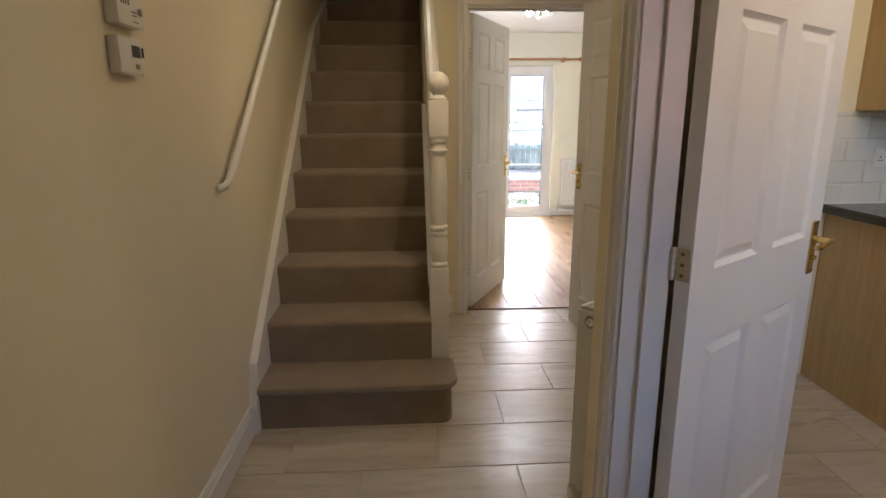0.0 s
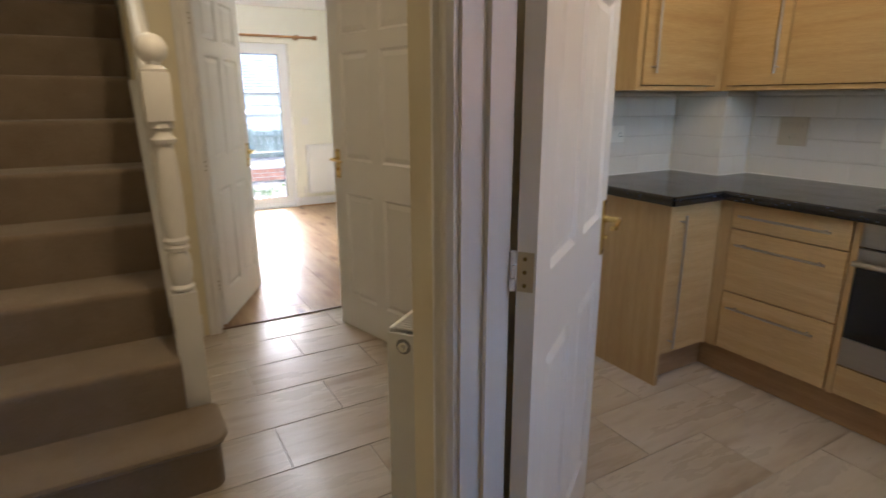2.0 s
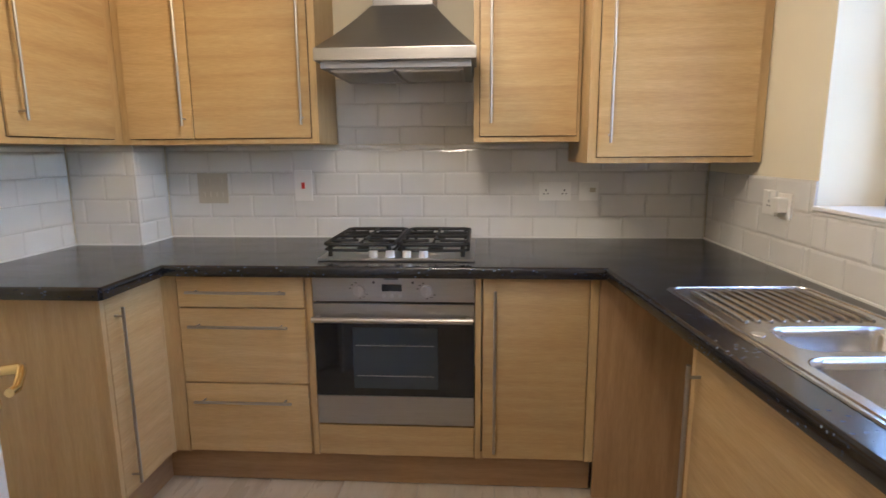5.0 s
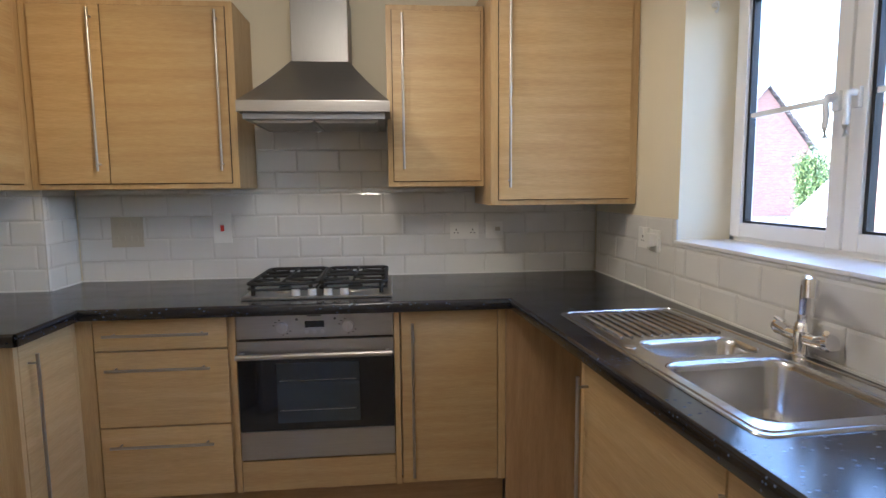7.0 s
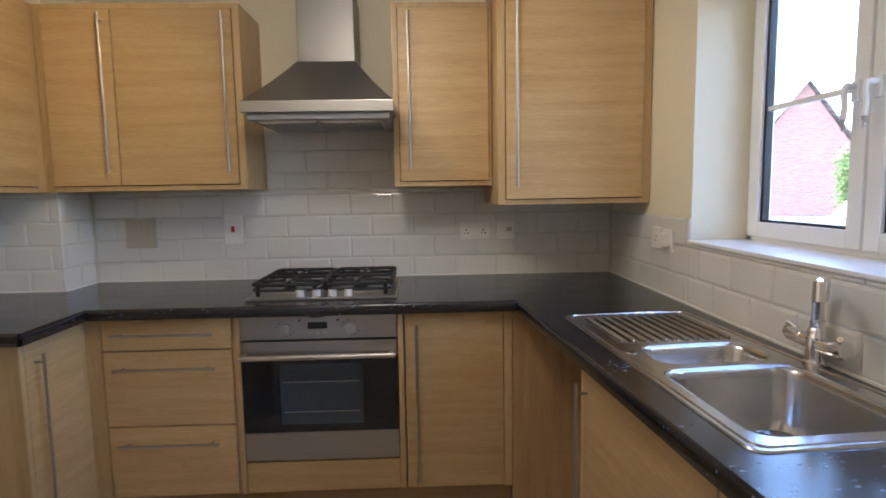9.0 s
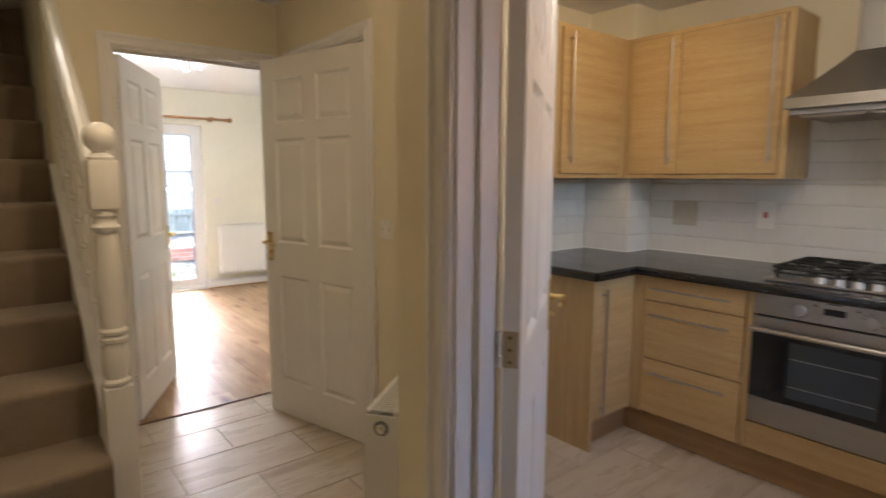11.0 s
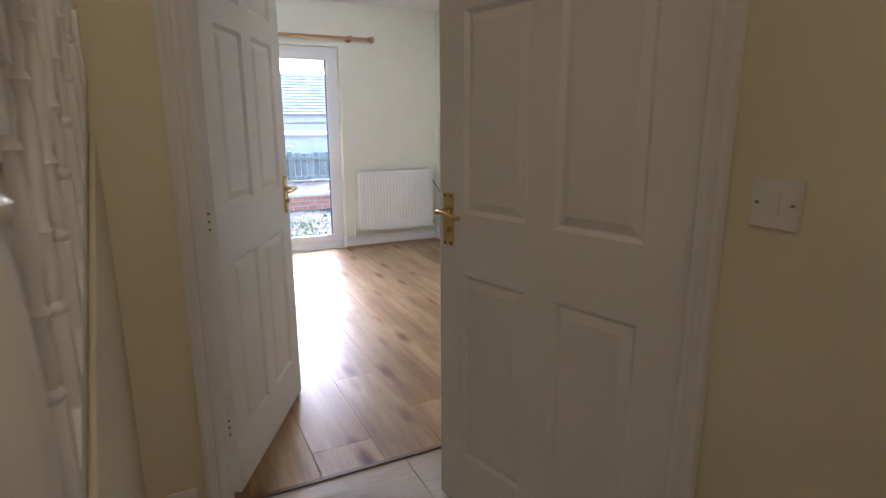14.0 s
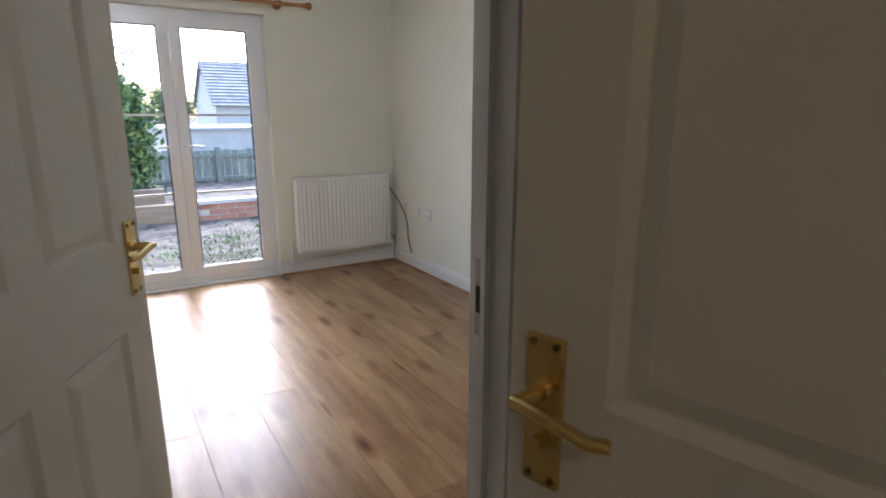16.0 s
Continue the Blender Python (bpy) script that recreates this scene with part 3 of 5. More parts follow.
sidepoly(bm, [(2.99, 0.0), (YT - 0.002, 0.0), (YT - 0.002, zs_(YT, -0.10)), (2.99, zs_(2.99, -0.10))], SX1 + 0.036, SX1 + 0.05)
part("side_panel", bm, CREAM, st, "cream painted panel under the stairs")
hy0, hy1 = 2.97, YT - 0.002
bm = bmesh.new()
prof = [(-0.03, 0), (-0.032, 0.012), (-0.022, 0.022), (-0.03, 0.034), (-0.018, 0.052), (0, 0.058), (0.018, 0.052), (0.03, 0.034), (0.022, 0.022), (0.032, 0.012), (0.03, 0)]
cxs = SX1 + 0.035
ra = [bm.verts.new((cxs + a, hy0, zs_(hy0, 0.79) + b)) for a, b in prof]
rb = [bm.verts.new((cxs + a, hy1, zs_(hy1, 0.79) + b)) for a, b in prof]
for j in range(len(prof)):
    bm.faces.new((ra[j], ra[(j + 1) % len(prof)], rb[(j + 1) % len(prof)], rb[j]))
bm.faces.new(ra); bm.faces.new(rb[::-1])
part("handrail", bm, GLOSS, st)
NX, NY, NW = 1.246, 2.945, 0.044
bm = bmesh.new()
box(bm, NX - NW, NY - NW, 0.0, NX + NW, NY + NW, 0.645, bevel=0.003)
box(bm, NX - NW, NY - NW, 1.245, NX + NW, NY + NW, 1.405, bevel=0.012)
lathe(bm, [(0.030, 0.645), (0.043, 0.652), (0.043, 0.662), (0.034, 0.672), (0.040, 0.70), (0.0435, 0.74), (0.040, 0.775), (0.032, 0.795), (0.042, 0.80), (0.043, 0.812), (0.034, 0.822), (0.042, 0.828), (0.043, 0.838), (0.036, 0.848), (0.041, 0.90), (0.0415, 1.00), (0.037, 1.10), (0.031, 1.165), (0.042, 1.178), (0.043, 1.188), (0.033, 1.198), (0.031, 1.215), (0.040, 1.225), (0.036, 1.245)], (NX, NY, 0))
lathe(bm, [(0.038, 1.405), (0.040, 1.413), (0.030, 1.421), (0.022, 1.428), (0.026, 1.434)] + [(0.049 * math.sin(a), 1.478 - 0.049 * math.cos(a)) for a in [0.55 + q * (math.pi - 0.6) / 12 for q in range(13)]], (NX, NY, 0), 28)
part("newel_post", bm, GLOSS, st, smooth=True)
for j in range(9):
    y = 3.09 + j * 0.118
    z0, z1 = zs_(y, 0.075) - 0.01, zs_(y, 0.79) + 0.004
    h = z1 - z0
    bm = bmesh.new()
    box(bm, cxs - 0.016, y - 0.016, z0 - 0.02, cxs + 0.016, y + 0.016, z0 + 0.15, bevel=0.002)
    box(bm, cxs - 0.016, y - 0.016, z1 - 0.13, cxs + 0.016, y + 0.016, z1, bevel=0.002)
    q = h - 0.28
    lathe(bm, [(0.010, 0.15), (0.016, 0.157), (0.016, 0.165), (0.010, 0.172), (0.015, 0.15 + q * 0.16), (0.010, 0.15 + q * 0.26), (0.016, 0.15 + q * 0.29), (0.010, 0.15 + q * 0.32), (0.0145, 0.15 + q * 0.42), (0.0155, 0.15 + q * 0.52), (0.0135, 0.15 + q * 0.66), (0.010, 0.15 + q * 0.74), (0.016, 0.15 + q * 0.77), (0.010, 0.15 + q * 0.80), (0.015, 0.15 + q * 0.88), (0.010, 0.15 + q * 0.96), (0.015, 0.15 + q)], (cxs, y, z0), 12)
    part("baluster", bm, GLOSS, st, smooth=True)

hr = thing("wall_handrail", "white painted wall handrail beside the stairs", "handrail")
bm = bmesh.new()
hx = XW + 0.045
tube(bm, [(XW + 0.012, 2.455, 1.085), (hx - 0.008, 2.47, 1.094), (hx, 2.495, 1.113), (hx, 3.50, 1.883), (hx, 4.9, 2.956)], 0.0145, 14)
part("rail", bm, GLOSS, hr, smooth=True)
for y in (2.62, 3.9, 4.7):
    z = 1.113 + (y - 2.495) * 0.766 - 0.012
    bm = bmesh.new()
    tube(bm, [(XW + 0.001, y, z - 0.05), (XW + 0.03, y, z - 0.05), (hx, y, z - 0.03), (hx, y, z)], 0.007)
    part("bracket", bm, GLOSS, hr, smooth=True)


# ---- radiators ----
def radiator(label, at, rz, L, H, nribs):
    """A double panel radiator; x along it, back at y = 0, front at y = 0.09, base at z = 0."""
    r = thing("radiator", label, "radiator", at, rz)
    for y0 in (0.014, 0.078):
        pts = [(0, 0), (0.012, 0)]
        p = (L - 0.03) / nribs
        for k in range(nribs):
            x = 0.015 + k * p
            pts += [(x + p * 0.12, 0), (x + p * 0.25, 0.004), (x + p * 0.75, 0.004), (x + p * 0.88, 0)]
        pts += [(L, 0)]
        bm = bmesh.new()
        rows = []
        for z, f in ((0, 0), (0.022, 0), (0.03, 1), (H - 0.03, 1), (H - 0.022, 0), (H, 0)):
            rows.append([bm.verts.new((a, y0 + 0.009 + c * f, z)) for a, c in pts])
        back = [[bm.verts.new((a, y0, z)) for a, c in pts] for z in (0, H)]
        for a, c in [*zip(rows, rows[1:]), (rows[-1], back[1]), (back[1], back[0]), (back[0], rows[0])]:
            for q in range(len(pts) - 1):
                bm.faces.new((a[q], a[q + 1], c[q + 1], c[q]))
        part("panel", bm, RADW, r)
    part("side_cover", boxes((-0.004, 0.008, 0.01, 0.002, 0.094, H - 0.004), bevel=0.002), RADW, r)
    part("side_cover", boxes((L - 0.002, 0.008, 0.01, L + 0.004, 0.094, H - 0.004), bevel=0.002), RADW, r)
    g = [(0.0, 0.012, H, L, 0.020, H + 0.006), (0.0, 0.080, H, L, 0.090, H + 0.006)]
    x = 0.01
    while x < L - 0.01:
        g.append((x, 0.020, H, x + 0.005, 0.080, H + 0.005))
        x += 0.0125
    part("top_grille", boxes(*g), RADW, r)
    part("fins", boxes((0.01, 0.024, 0.02, L - 0.01, 0.074, H - 0.03)), GREYP, r)
    # Flat disc whose grey stands for the shade in the plug's hollow.
    bm = bmesh.new()
    rod(bm, (-0.0035, 0.050, H - 0.035), (-0.0052, 0.050, H - 0.035), 0.019, None, 24)
    part("bleed_recess_shade", bm, GREYP, r, "flat grey disc for the shaded hollow round the bleed plug")
    bm = bmesh.new()
    rod(bm, (-0.004, 0.050, H - 0.035), (-0.012, 0.050, H - 0.035), 0.015, 0.012, 8)
    rod(bm, (-0.012, 0.050, H - 0.035), (-0.018, 0.050, H - 0.035), 0.006, None, 8)
    part("bleed_plug", bm, CHROME, r)
    for s, xv in ((-1, 0), (1, L)):
        v = part("valve", bm_valve(xv, s), CHROME if s < 0 else PLASTIC, r, smooth=True)
    for xv in (-0.05, L + 0.05):
        bm = bmesh.new()
        tube(bm, [(xv, 0.05, 0.02), (xv, 0.05, -0.145)], 0.0075)
        part("pipe", bm, GLOSS, r, smooth=True)
    for xb in (0.12, L - 0.15):
        part("bracket", boxes((xb, 0, 0.1, xb + 0.03, 0.014, H - 0.1)), RADW, r)
    return r


def bm_valve(x, s):
    bm = bmesh.new()
    rod(bm, (x, 0.05, 0.035), (x + s * 0.05, 0.05, 0.035), 0.010)
    rod(bm, (x + s * 0.05, 0.05, 0.012), (x + s * 0.05, 0.05, 0.055), 0.012)
    rod(bm, (x + s * 0.05, 0.05, 0.055), (x + s * 0.05, 0.05, 0.085), 0.015, 0.013)
    return bm


radiator("white double panel radiator on the angled hall wall", (1.667, 1.857, 0.15), 37, 0.72, 0.64, 20)
radiator("white panel radiator on the lounge wall beside the garden doors", (3.912, YF, 0.165), 180, 0.79, 0.60, 22)


# ---- electrical plates ----
def plate(name, label, cat, at, rz, w, h, material=PLASTIC):
    """Base at the wall, front towards -y."""
    p = thing(name, label, cat, at, rz)
    part("face_plate", boxes((-w / 2, -0.009, -h / 2, w / 2, -0.0005, h / 2), bevel=0.002), material, p)
    return p


def rocker(p, x, z, material=PLASTIC, w=0.012, h=0.022):
    part("rocker", boxes((x - w / 2, -0.014, z - h / 2, x + w / 2, -0.009, z + h / 2), bevel=0.001), material, p)


def pins(p, x, z):
    part("socket_holes", boxes((x - 0.003, -0.0098, z + 0.006, x + 0.003, -0.0088, z + 0.015), (x - 0.012, -0.0098, z - 0.008, x - 0.005, -0.0088, z - 0.003), (x + 0.005, -0.0098, z - 0.008, x + 0.012, -0.0088, z - 0.003)), PRINT, p)


def screws(p, xs):
    for x in xs:
        bm = bmesh.new()
        rod(bm, (x, -0.009, 0), (x, -0.0105, 0), 0.003, n=8)
        part("screw", bm, SCREW, p)


p = plate("light_switch", "white single light switch on the cream hall wall", "switch", (XB, 2.935, 1.117), -90, 0.086, 0.086)
rocker(p, 0, 0, PLASTIC, 0.02, 0.034)
screws(p, (-0.032, 0.032))
KXW = XE - 0.008
p = plate("cooker_switch", "white cooker switch with red rocker on the tiled wall", "switch", (KXW, 2.01, 1.16), -90, 0.085, 0.145)
rocker(p, 0, 0.0, RED, 0.016, 0.030)
p = plate("appliance_switches", "cream grid of appliance switches on the tiled wall", "switch", (KXW, 2.455, 1.148), -90, 0.145, 0.145, BEIGEP)
for k in range(4):
    rocker(p, -0.045 + 0.03 * k, 0.035, BEIGEP)
    rocker(p, -0.045 + 0.03 * k, -0.03, BEIGEP)
p = plate("double_socket", "white double power socket on the tiled wall", "socket", (KXW, 0.822, 1.13), -90, 0.146, 0.086)
rocker(p, -0.012, 0.028); rocker(p, 0.012, 0.028); pins(p, -0.042, -0.006); pins(p, 0.042, -0.006)
p = plate("fused_switch", "white fused switch on the tiled wall", "socket", (KXW, 0.668, 1.13), -90, 0.086, 0.086)
rocker(p, -0.014, 0.008); part("fuse_cover", boxes((0.004, -0.011, -0.004, 0.03, -0.009, 0.016)), BEIGEP, p)
p = plate("worktop_socket", "white power socket on the tiles beside the window", "socket", (3.585, YS + 0.008, 1.13), 180, 0.086, 0.086)
pins(p, 0, -0.006); rocker(p, 0, 0.028)
p = plate("worktop_switch", "white switched outlet with plug in beside the window", "socket", (3.485, YS + 0.008, 1.125), 180, 0.086, 0.086)
part("plug_top", boxes((-0.025, -0.04, -0.02, 0.025, -0.009, 0.03), bevel=0.006), PLASTIC, p)
p = plate("double_socket", "white double power socket on the tiled kitchen wall beside the corner", "socket", (3.42, YN - 0.008, 1.13), 0, 0.146, 0.086)
rocker(p, -0.012, 0.028); rocker(p, 0.012, 0.028); pins(p, -0.042, -0.006); pins(p, 0.042, -0.006)
p = plate("light_switch", "white switch on the lounge wall beside the garden doors", "switch", (3.13, YF, 1.057), 0, 0.086, 0.086)
rocker(p, 0, 0)
p = plate("telephone_socket", "white telephone socket low on the lounge wall", "socket", (XR, 7.575, 0.48), -90, 0.086, 0.086)
p = plate("aerial_socket", "white double socket low on the lounge wall", "socket", (XR, 7.20, 0.475), -90, 0.146, 0.086)
pins(p, -0.042, -0.006); pins(p, 0.042, -0.006)
p = plate("aerial_socket", "white aerial socket low on the lounge wall", "socket", (XR, 7.345, 0.475), -90, 0.075, 0.086)
cab_ = thing("cable", "loose black cable hanging from the radiator corner", "cable")
bm = bmesh.new()
tube(bm, [(3.918, YF - 0.045, 0.68), (3.945, YF - 0.075, 0.62), (3.975, YF - 0.13, 0.55), (XR - 0.012, YF - 0.21, 0.45), (XR - 0.008, YF - 0.26, 0.35), (XR - 0.008, YF - 0.265, 0.24), (XR - 0.016, YF - 0.31, 0.17), (XR - 0.03, YF - 0.37, 0.135)], 0.004, 8)
part("wire", bm, BLACK, cab_, smooth=True)


def wallbox(name, label, at, w, h, d):
    p = thing(name, label, "thermostat", at, 90)
    part("case", boxes((-w / 2, -d, -h / 2, w / 2, -0.0005, h / 2), bevel=0.008), PLASTIC, p)
    return p


p = wallbox("thermostat", "white digital room thermostat on the cream hall wall", (XW, 1.895, 1.487), 0.125, 0.088, 0.03)
part("display", boxes((0.0, -0.0308, -0.002, 0.042, -0.0298, 0.026)), PRINT, p)
part("button", boxes((0.012, -0.034, -0.030, 0.028, -0.030, -0.018), bevel=0.002), BEIGEP, p)
part("dial_slot", boxes((0.050, -0.033, 0.0, 0.056, -0.030, 0.024)), PRINT, p)
p = wallbox("carbon_monoxide_alarm", "white battery alarm on the hall wall over the thermostat", (XW, 1.91, 1.600), 0.135, 0.085, 0.034)
part("grille", boxes(*[(-0.05 + 0.012 * k, -0.0348, 0.005, -0.045 + 0.012 * k, -0.0338, 0.03) for k in range(4)]), PRINT, p)
part("button", boxes((0.035, -0.0375, -0.012, 0.05, -0.034, 0.004), bevel=0.002), GREYP, p)
part("text_bars", boxes((0.0, -0.0346, -0.010, 0.026, -0.0338, -0.006), (0.002, -0.0346, -0.018, 0.024, -0.0338, -0.015), (0.002, -0.0346, -0.032, 0.03, -0.0338, -0.029)), GREYP, p)


# ---- kitchen units ----
def bar_handle(parent, a, b, out, r=0.0055, inset=0.03):
    """A straight bar on two posts; out: the way off the face."""
    a, b, out = Vector(a), Vector(b), Vector(out)
    u = (b - a).normalized()
    bm = bmesh.new()
    rod(bm, a + out * 0.030, b + out * 0.030, r)
    for p in (a + u * inset, b - u * inset):
        rod(bm, p, p + out * 0.03, 0.004)
    return part("handle", bm, HANDLE, parent, "satin nickel bar handle", smooth=True)


def slab(x0, y0, z0, x1, y1, z1):
    return boxes((x0, y0, z0, x1, y1, z1), bevel=0.0015)


FXF = 3.50          # face of the main run
BT = 0.866          # top of the base units
u = thing("drawer_unit", "light oak unit with three drawers and bar handles under the worktop", "kitchen unit")
part("body", boxes((FXF + 0.020, 1.815, 0.15, 4.12, 2.36, BT)), OAK_V, u)
part("frame_strip", boxes((FXF + 0.002, 2.315, 0.15, FXF + 0.019, 2.375, BT)), OAK_V, u)
for z0, z1, n in ((0.155, 0.437, 0), (0.443, 0.738, 1), (0.744, 0.868, 2)):
    d = part("drawer_front", slab(FXF, 1.825, z0, FXF + 0.019, 2.310, z1), OAK_HY, u)
    zh = z1 - (0.065 if n < 2 else 0.062)
    bar_handle(d, (FXF, 1.885, zh), (FXF, 2.265, zh), (-1, 0, 0))
u = thing("oven_housing", "light oak housing round the built-in oven", "kitchen unit")
part("side", boxes((FXF + 0.001, 1.793, 0.15, 4.12, 1.812, BT)), OAK_V, u)
part("side", boxes((FXF + 0.001, 1.165, 0.15, 4.12, 1.186, BT)), OAK_V, u)
part("lower_panel", slab(FXF, 1.190, 0.155, FXF + 0.019, 1.790, 0.278), OAK_HY, u)
part("base", boxes((FXF + 0.02, 1.187, 0.15, 4.12, 1.792, 0.279)), OAK_V, u)
u = thing("base_cupboard", "light oak base cupboard with a long bar handle beside the oven", "kitchen unit")
part("body", boxes((FXF + 0.020, 0.745, 0.15, 4.12, 1.160, BT)), OAK_V, u)
d = part("door", slab(FXF, 0.775, 0.155, FXF + 0.019, 1.157, 0.862), OAK_HY, u)
bar_handle(d, (FXF, 1.115, 0.19), (FXF, 1.115, 0.82), (-1, 0, 0))
part("corner_post", boxes((FXF + 0.001, 0.741, 0.15, FXF + 0.05, 0.772, BT)), OAK_V, u)
u = thing("corner_cupboard", "light oak corner cupboard with tall end panel and bar handle", "kitchen unit")
part("end_panel", boxes((3.157, 2.372, 0, 3.178, YN - 0.002, BT)), OAK_V, u)
part("body", boxes((3.179, 2.392, 0.15, FXF - 0.002, YN - 0.002, BT)), OAK_V, u)
part("body", boxes((FXF, 2.377, 0.15, 4.14, 2.68, BT - 0.01)), OAK_V, u)
d = part("door", slab(3.182, 2.372, 0.155, 3.478, 2.391, 0.862), OAK_H, u)
bar_handle(d, (3.225, 2.372, 0.19), (3.225, 2.372, 0.82), (0, -1, 0))
part("corner_post", boxes((3.48, 2.373, 0.15, FXF + 0.001, 2.391, BT)), OAK_V, u)
u = thing("sink_cupboard", "light oak cupboard under the sink with two doors", "kitchen unit", (2.85, 0.656, 0), 4.1)
part("body", boxes((-1.12, -0.43, 0.15, -0.022, -0.020, BT - 0.16)), OAK_V, u)
part("side_panel", boxes((-0.020, -0.50, 0.0, -0.002, -0.001, BT)), OAK_V, u)
for x0, x1 in ((-0.625, -0.023), (-1.12, -0.631)):
    d = part("door", slab(x0, -0.019, 0.155, x1, 0.0, 0.862), OAK_H, u)
    bar_handle(d, (x1 - 0.025, 0.0, 0.19), (x1 - 0.025, 0.0, 0.82), (0, 1, 0))
u = thing("end_panel", "oak end panel with its shade in the brown, beside the empty appliance space", "panel")
part("panel", boxes((FXF + 0.002, YS + 0.002, 0.0, FXF + 0.020, 0.738, BT)), OAK_UNLIT, u)
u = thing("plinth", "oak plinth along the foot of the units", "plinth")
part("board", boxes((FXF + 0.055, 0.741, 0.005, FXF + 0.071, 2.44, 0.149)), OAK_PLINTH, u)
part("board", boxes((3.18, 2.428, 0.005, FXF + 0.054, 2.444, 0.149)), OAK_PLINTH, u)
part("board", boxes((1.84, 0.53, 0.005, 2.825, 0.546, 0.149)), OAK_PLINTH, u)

# worktop in one sheet with a hole for the bowls
wt = thing("worktop", "black worktop with blue-grey flecks and rolled edge", "worktop")
SXL, SXR, SYF, SYB = 2.205, 3.185, 0.620, 0.205
B1 = (2.640, 2.800, 0.285, 0.545)
B2 = (2.255, 2.590, 0.270, 0.575)
WZ = 0.910


def top_piece(bm, x0, y0, x1, y1):
    box(bm, x0, y0, 0.868, x1, y1, WZ)


bm = bmesh.new()
def yf(x):
    """The front of the sink run, which is not quite square to the main run."""
    return 0.722 - (3.459 - x) * 0.073


top_piece(bm, 3.471, 0.722, XE, 2.69)
top_piece(bm, 3.130, 2.345, 3.471, YN)
top_piece(bm, 3.471, 2.69, 3.91, YN)
prism(bm, [(3.10, YS), (XE, YS), (XE, 0.722), (3.459, 0.722), (3.10, yf(3.10))], 0.868, WZ)
prism(bm, [(XK2, 0.56), (3.10, 0.56), (3.10, yf(3.10)), (XK2, yf(XK2))], 0.868, WZ)
top_piece(bm, XK2, YS, 3.10, 0.20)
top_piece(bm, 2.82, 0.20, 3.10, 0.56)
top_piece(bm, XK2, 0.20, 2.215, 0.56)
bmesh.ops.remove_doubles(bm, verts=bm.verts, dist=0.0005)
part("top", bm, WTOP, wt)
bm = bmesh.new()
def edge_roll(a, b, out):
    a, b, out = Vector(a), Vector(b), Vector(out)
    prof = [(0, 0.868), (0.006, 0.8685), (0.010, 0.873), (0.0115, 0.89), (0.010, 0.903), (0.006, 0.9085), (0, WZ)]
    ra = [bm.verts.new(a + out * p + Vector((0, 0, z))) for p, z in prof]
    rb = [bm.verts.new(b + out * p + Vector((0, 0, z))) for p, z in prof]
    for j in range(len(prof) - 1):
        bm.faces.new((ra[j], rb[j], rb[j + 1], ra[j + 1]))
    bm.faces.new(ra)
    bm.faces.new(rb[::-1])
edge_roll((3.471, 0.722, 0), (3.471, 2.345, 0), (-1, 0, 0))
edge_roll((3.459, 2.345, 0), (3.130, 2.345, 0), (0, -1, 0))
edge_roll((3.130, 2.345, 0), (3.130, YN, 0), (-1, 0, 0))
edge_roll((3.459, 0.722, 0), (XK2, yf(XK2), 0), (0, 1, 0))
part("front_edge", bm, WTOP, wt, smooth=True)
u = thing("sealant_line", "thin white sealant bead along the worktop and tiles", "trim")
part("bead", boxes((XE - 0.0165, YS + 0.02, WZ, XE - 0.0085, 2.68, WZ + 0.006), (XK2, YS + 0.0085, WZ, XE - 0.02, YS + 0.0165, WZ + 0.006), (3.13, YN - 0.0165, WZ, 3.90, YN - 0.0085, WZ + 0.006), (3.8935, 2.69, WZ, 3.9015, YN - 0.02, WZ + 0.006), (3.90, 2.6735, WZ, XE - 0.02, 2.6815, WZ + 0.006)), SEAL, u)

# ---- oven ----
ov = thing("oven", "built-in brushed steel oven with black glass door", "oven")
OY0, OY1, OX = 1.190, 1.789, 3.497
part("cavity", boxes((OX + 0.02, OY0 + 0.004, 0.285, 4.05, OY1 - 0.004, 0.868)), DARK, ov)
cp = part("control_panel", boxes((OX, OY0, 0.772, OX + 0.02, OY1, 0.870), bevel=0.002), STEEL, ov)
OYC = (OY0 + OY1) / 2
part("display", boxes((OX - 0.001, OYC - 0.034, 0.812, OX + 0.001, OYC + 0.040, 0.838)), OVENGLASS, cp)
for s in (0.125, -0.125):
    bm = bmesh.new()
    rod(bm, (OX, OYC + s, 0.815), (OX - 0.016, OYC + s, 0.815), 0.022, 0.020, 24)
    box(bm, OX - 0.022, OYC + s - 0.003, 0.795, OX - 0.015, OYC + s + 0.003, 0.836, bevel=0.001)
    part("knob", bm, KNOBM, cp, smooth=True)
    for q in range(6):
        a = radians(20 + 28 * q if q < 3 else 100 + 28 * q)
        zz, yy = 0.815 + 0.03 * math.cos(a), OYC + s + 0.034 * math.sin(a)
        part("print_mark", boxes((OX - 0.0006, yy - 0.004, zz - 0.0015, OX + 0.0004, yy + 0.004, zz + 0.0015)), PRINT, cp)
for k in (-1, 0, 1):
    bm = bmesh.new()
    rod(bm, (OX, OYC + 0.003 + k * 0.03, 0.795), (OX - 0.004, OYC + 0.003 + k * 0.03, 0.795), 0.0075)
    part("button", bm, KNOBM, cp, smooth=True)
for k in (-0.075, 0.07):
    bm = bmesh.new()
    rod(bm, (OX, OYC + k, 0.845), (OX - 0.002, OYC + k, 0.845), 0.005)
    part("indicator", bm, PRINT, cp)
part("brand_bar", boxes((OX - 0.0006, OYC - 0.022, 0.856, OX + 0.0004, OYC + 0.030, 0.8605)), PRINT, cp)
dr = part("door", boxes((OX, OY0, 0.402, OX + 0.019, OY1, 0.700)), OVENGLASS, ov, "black glass oven door")
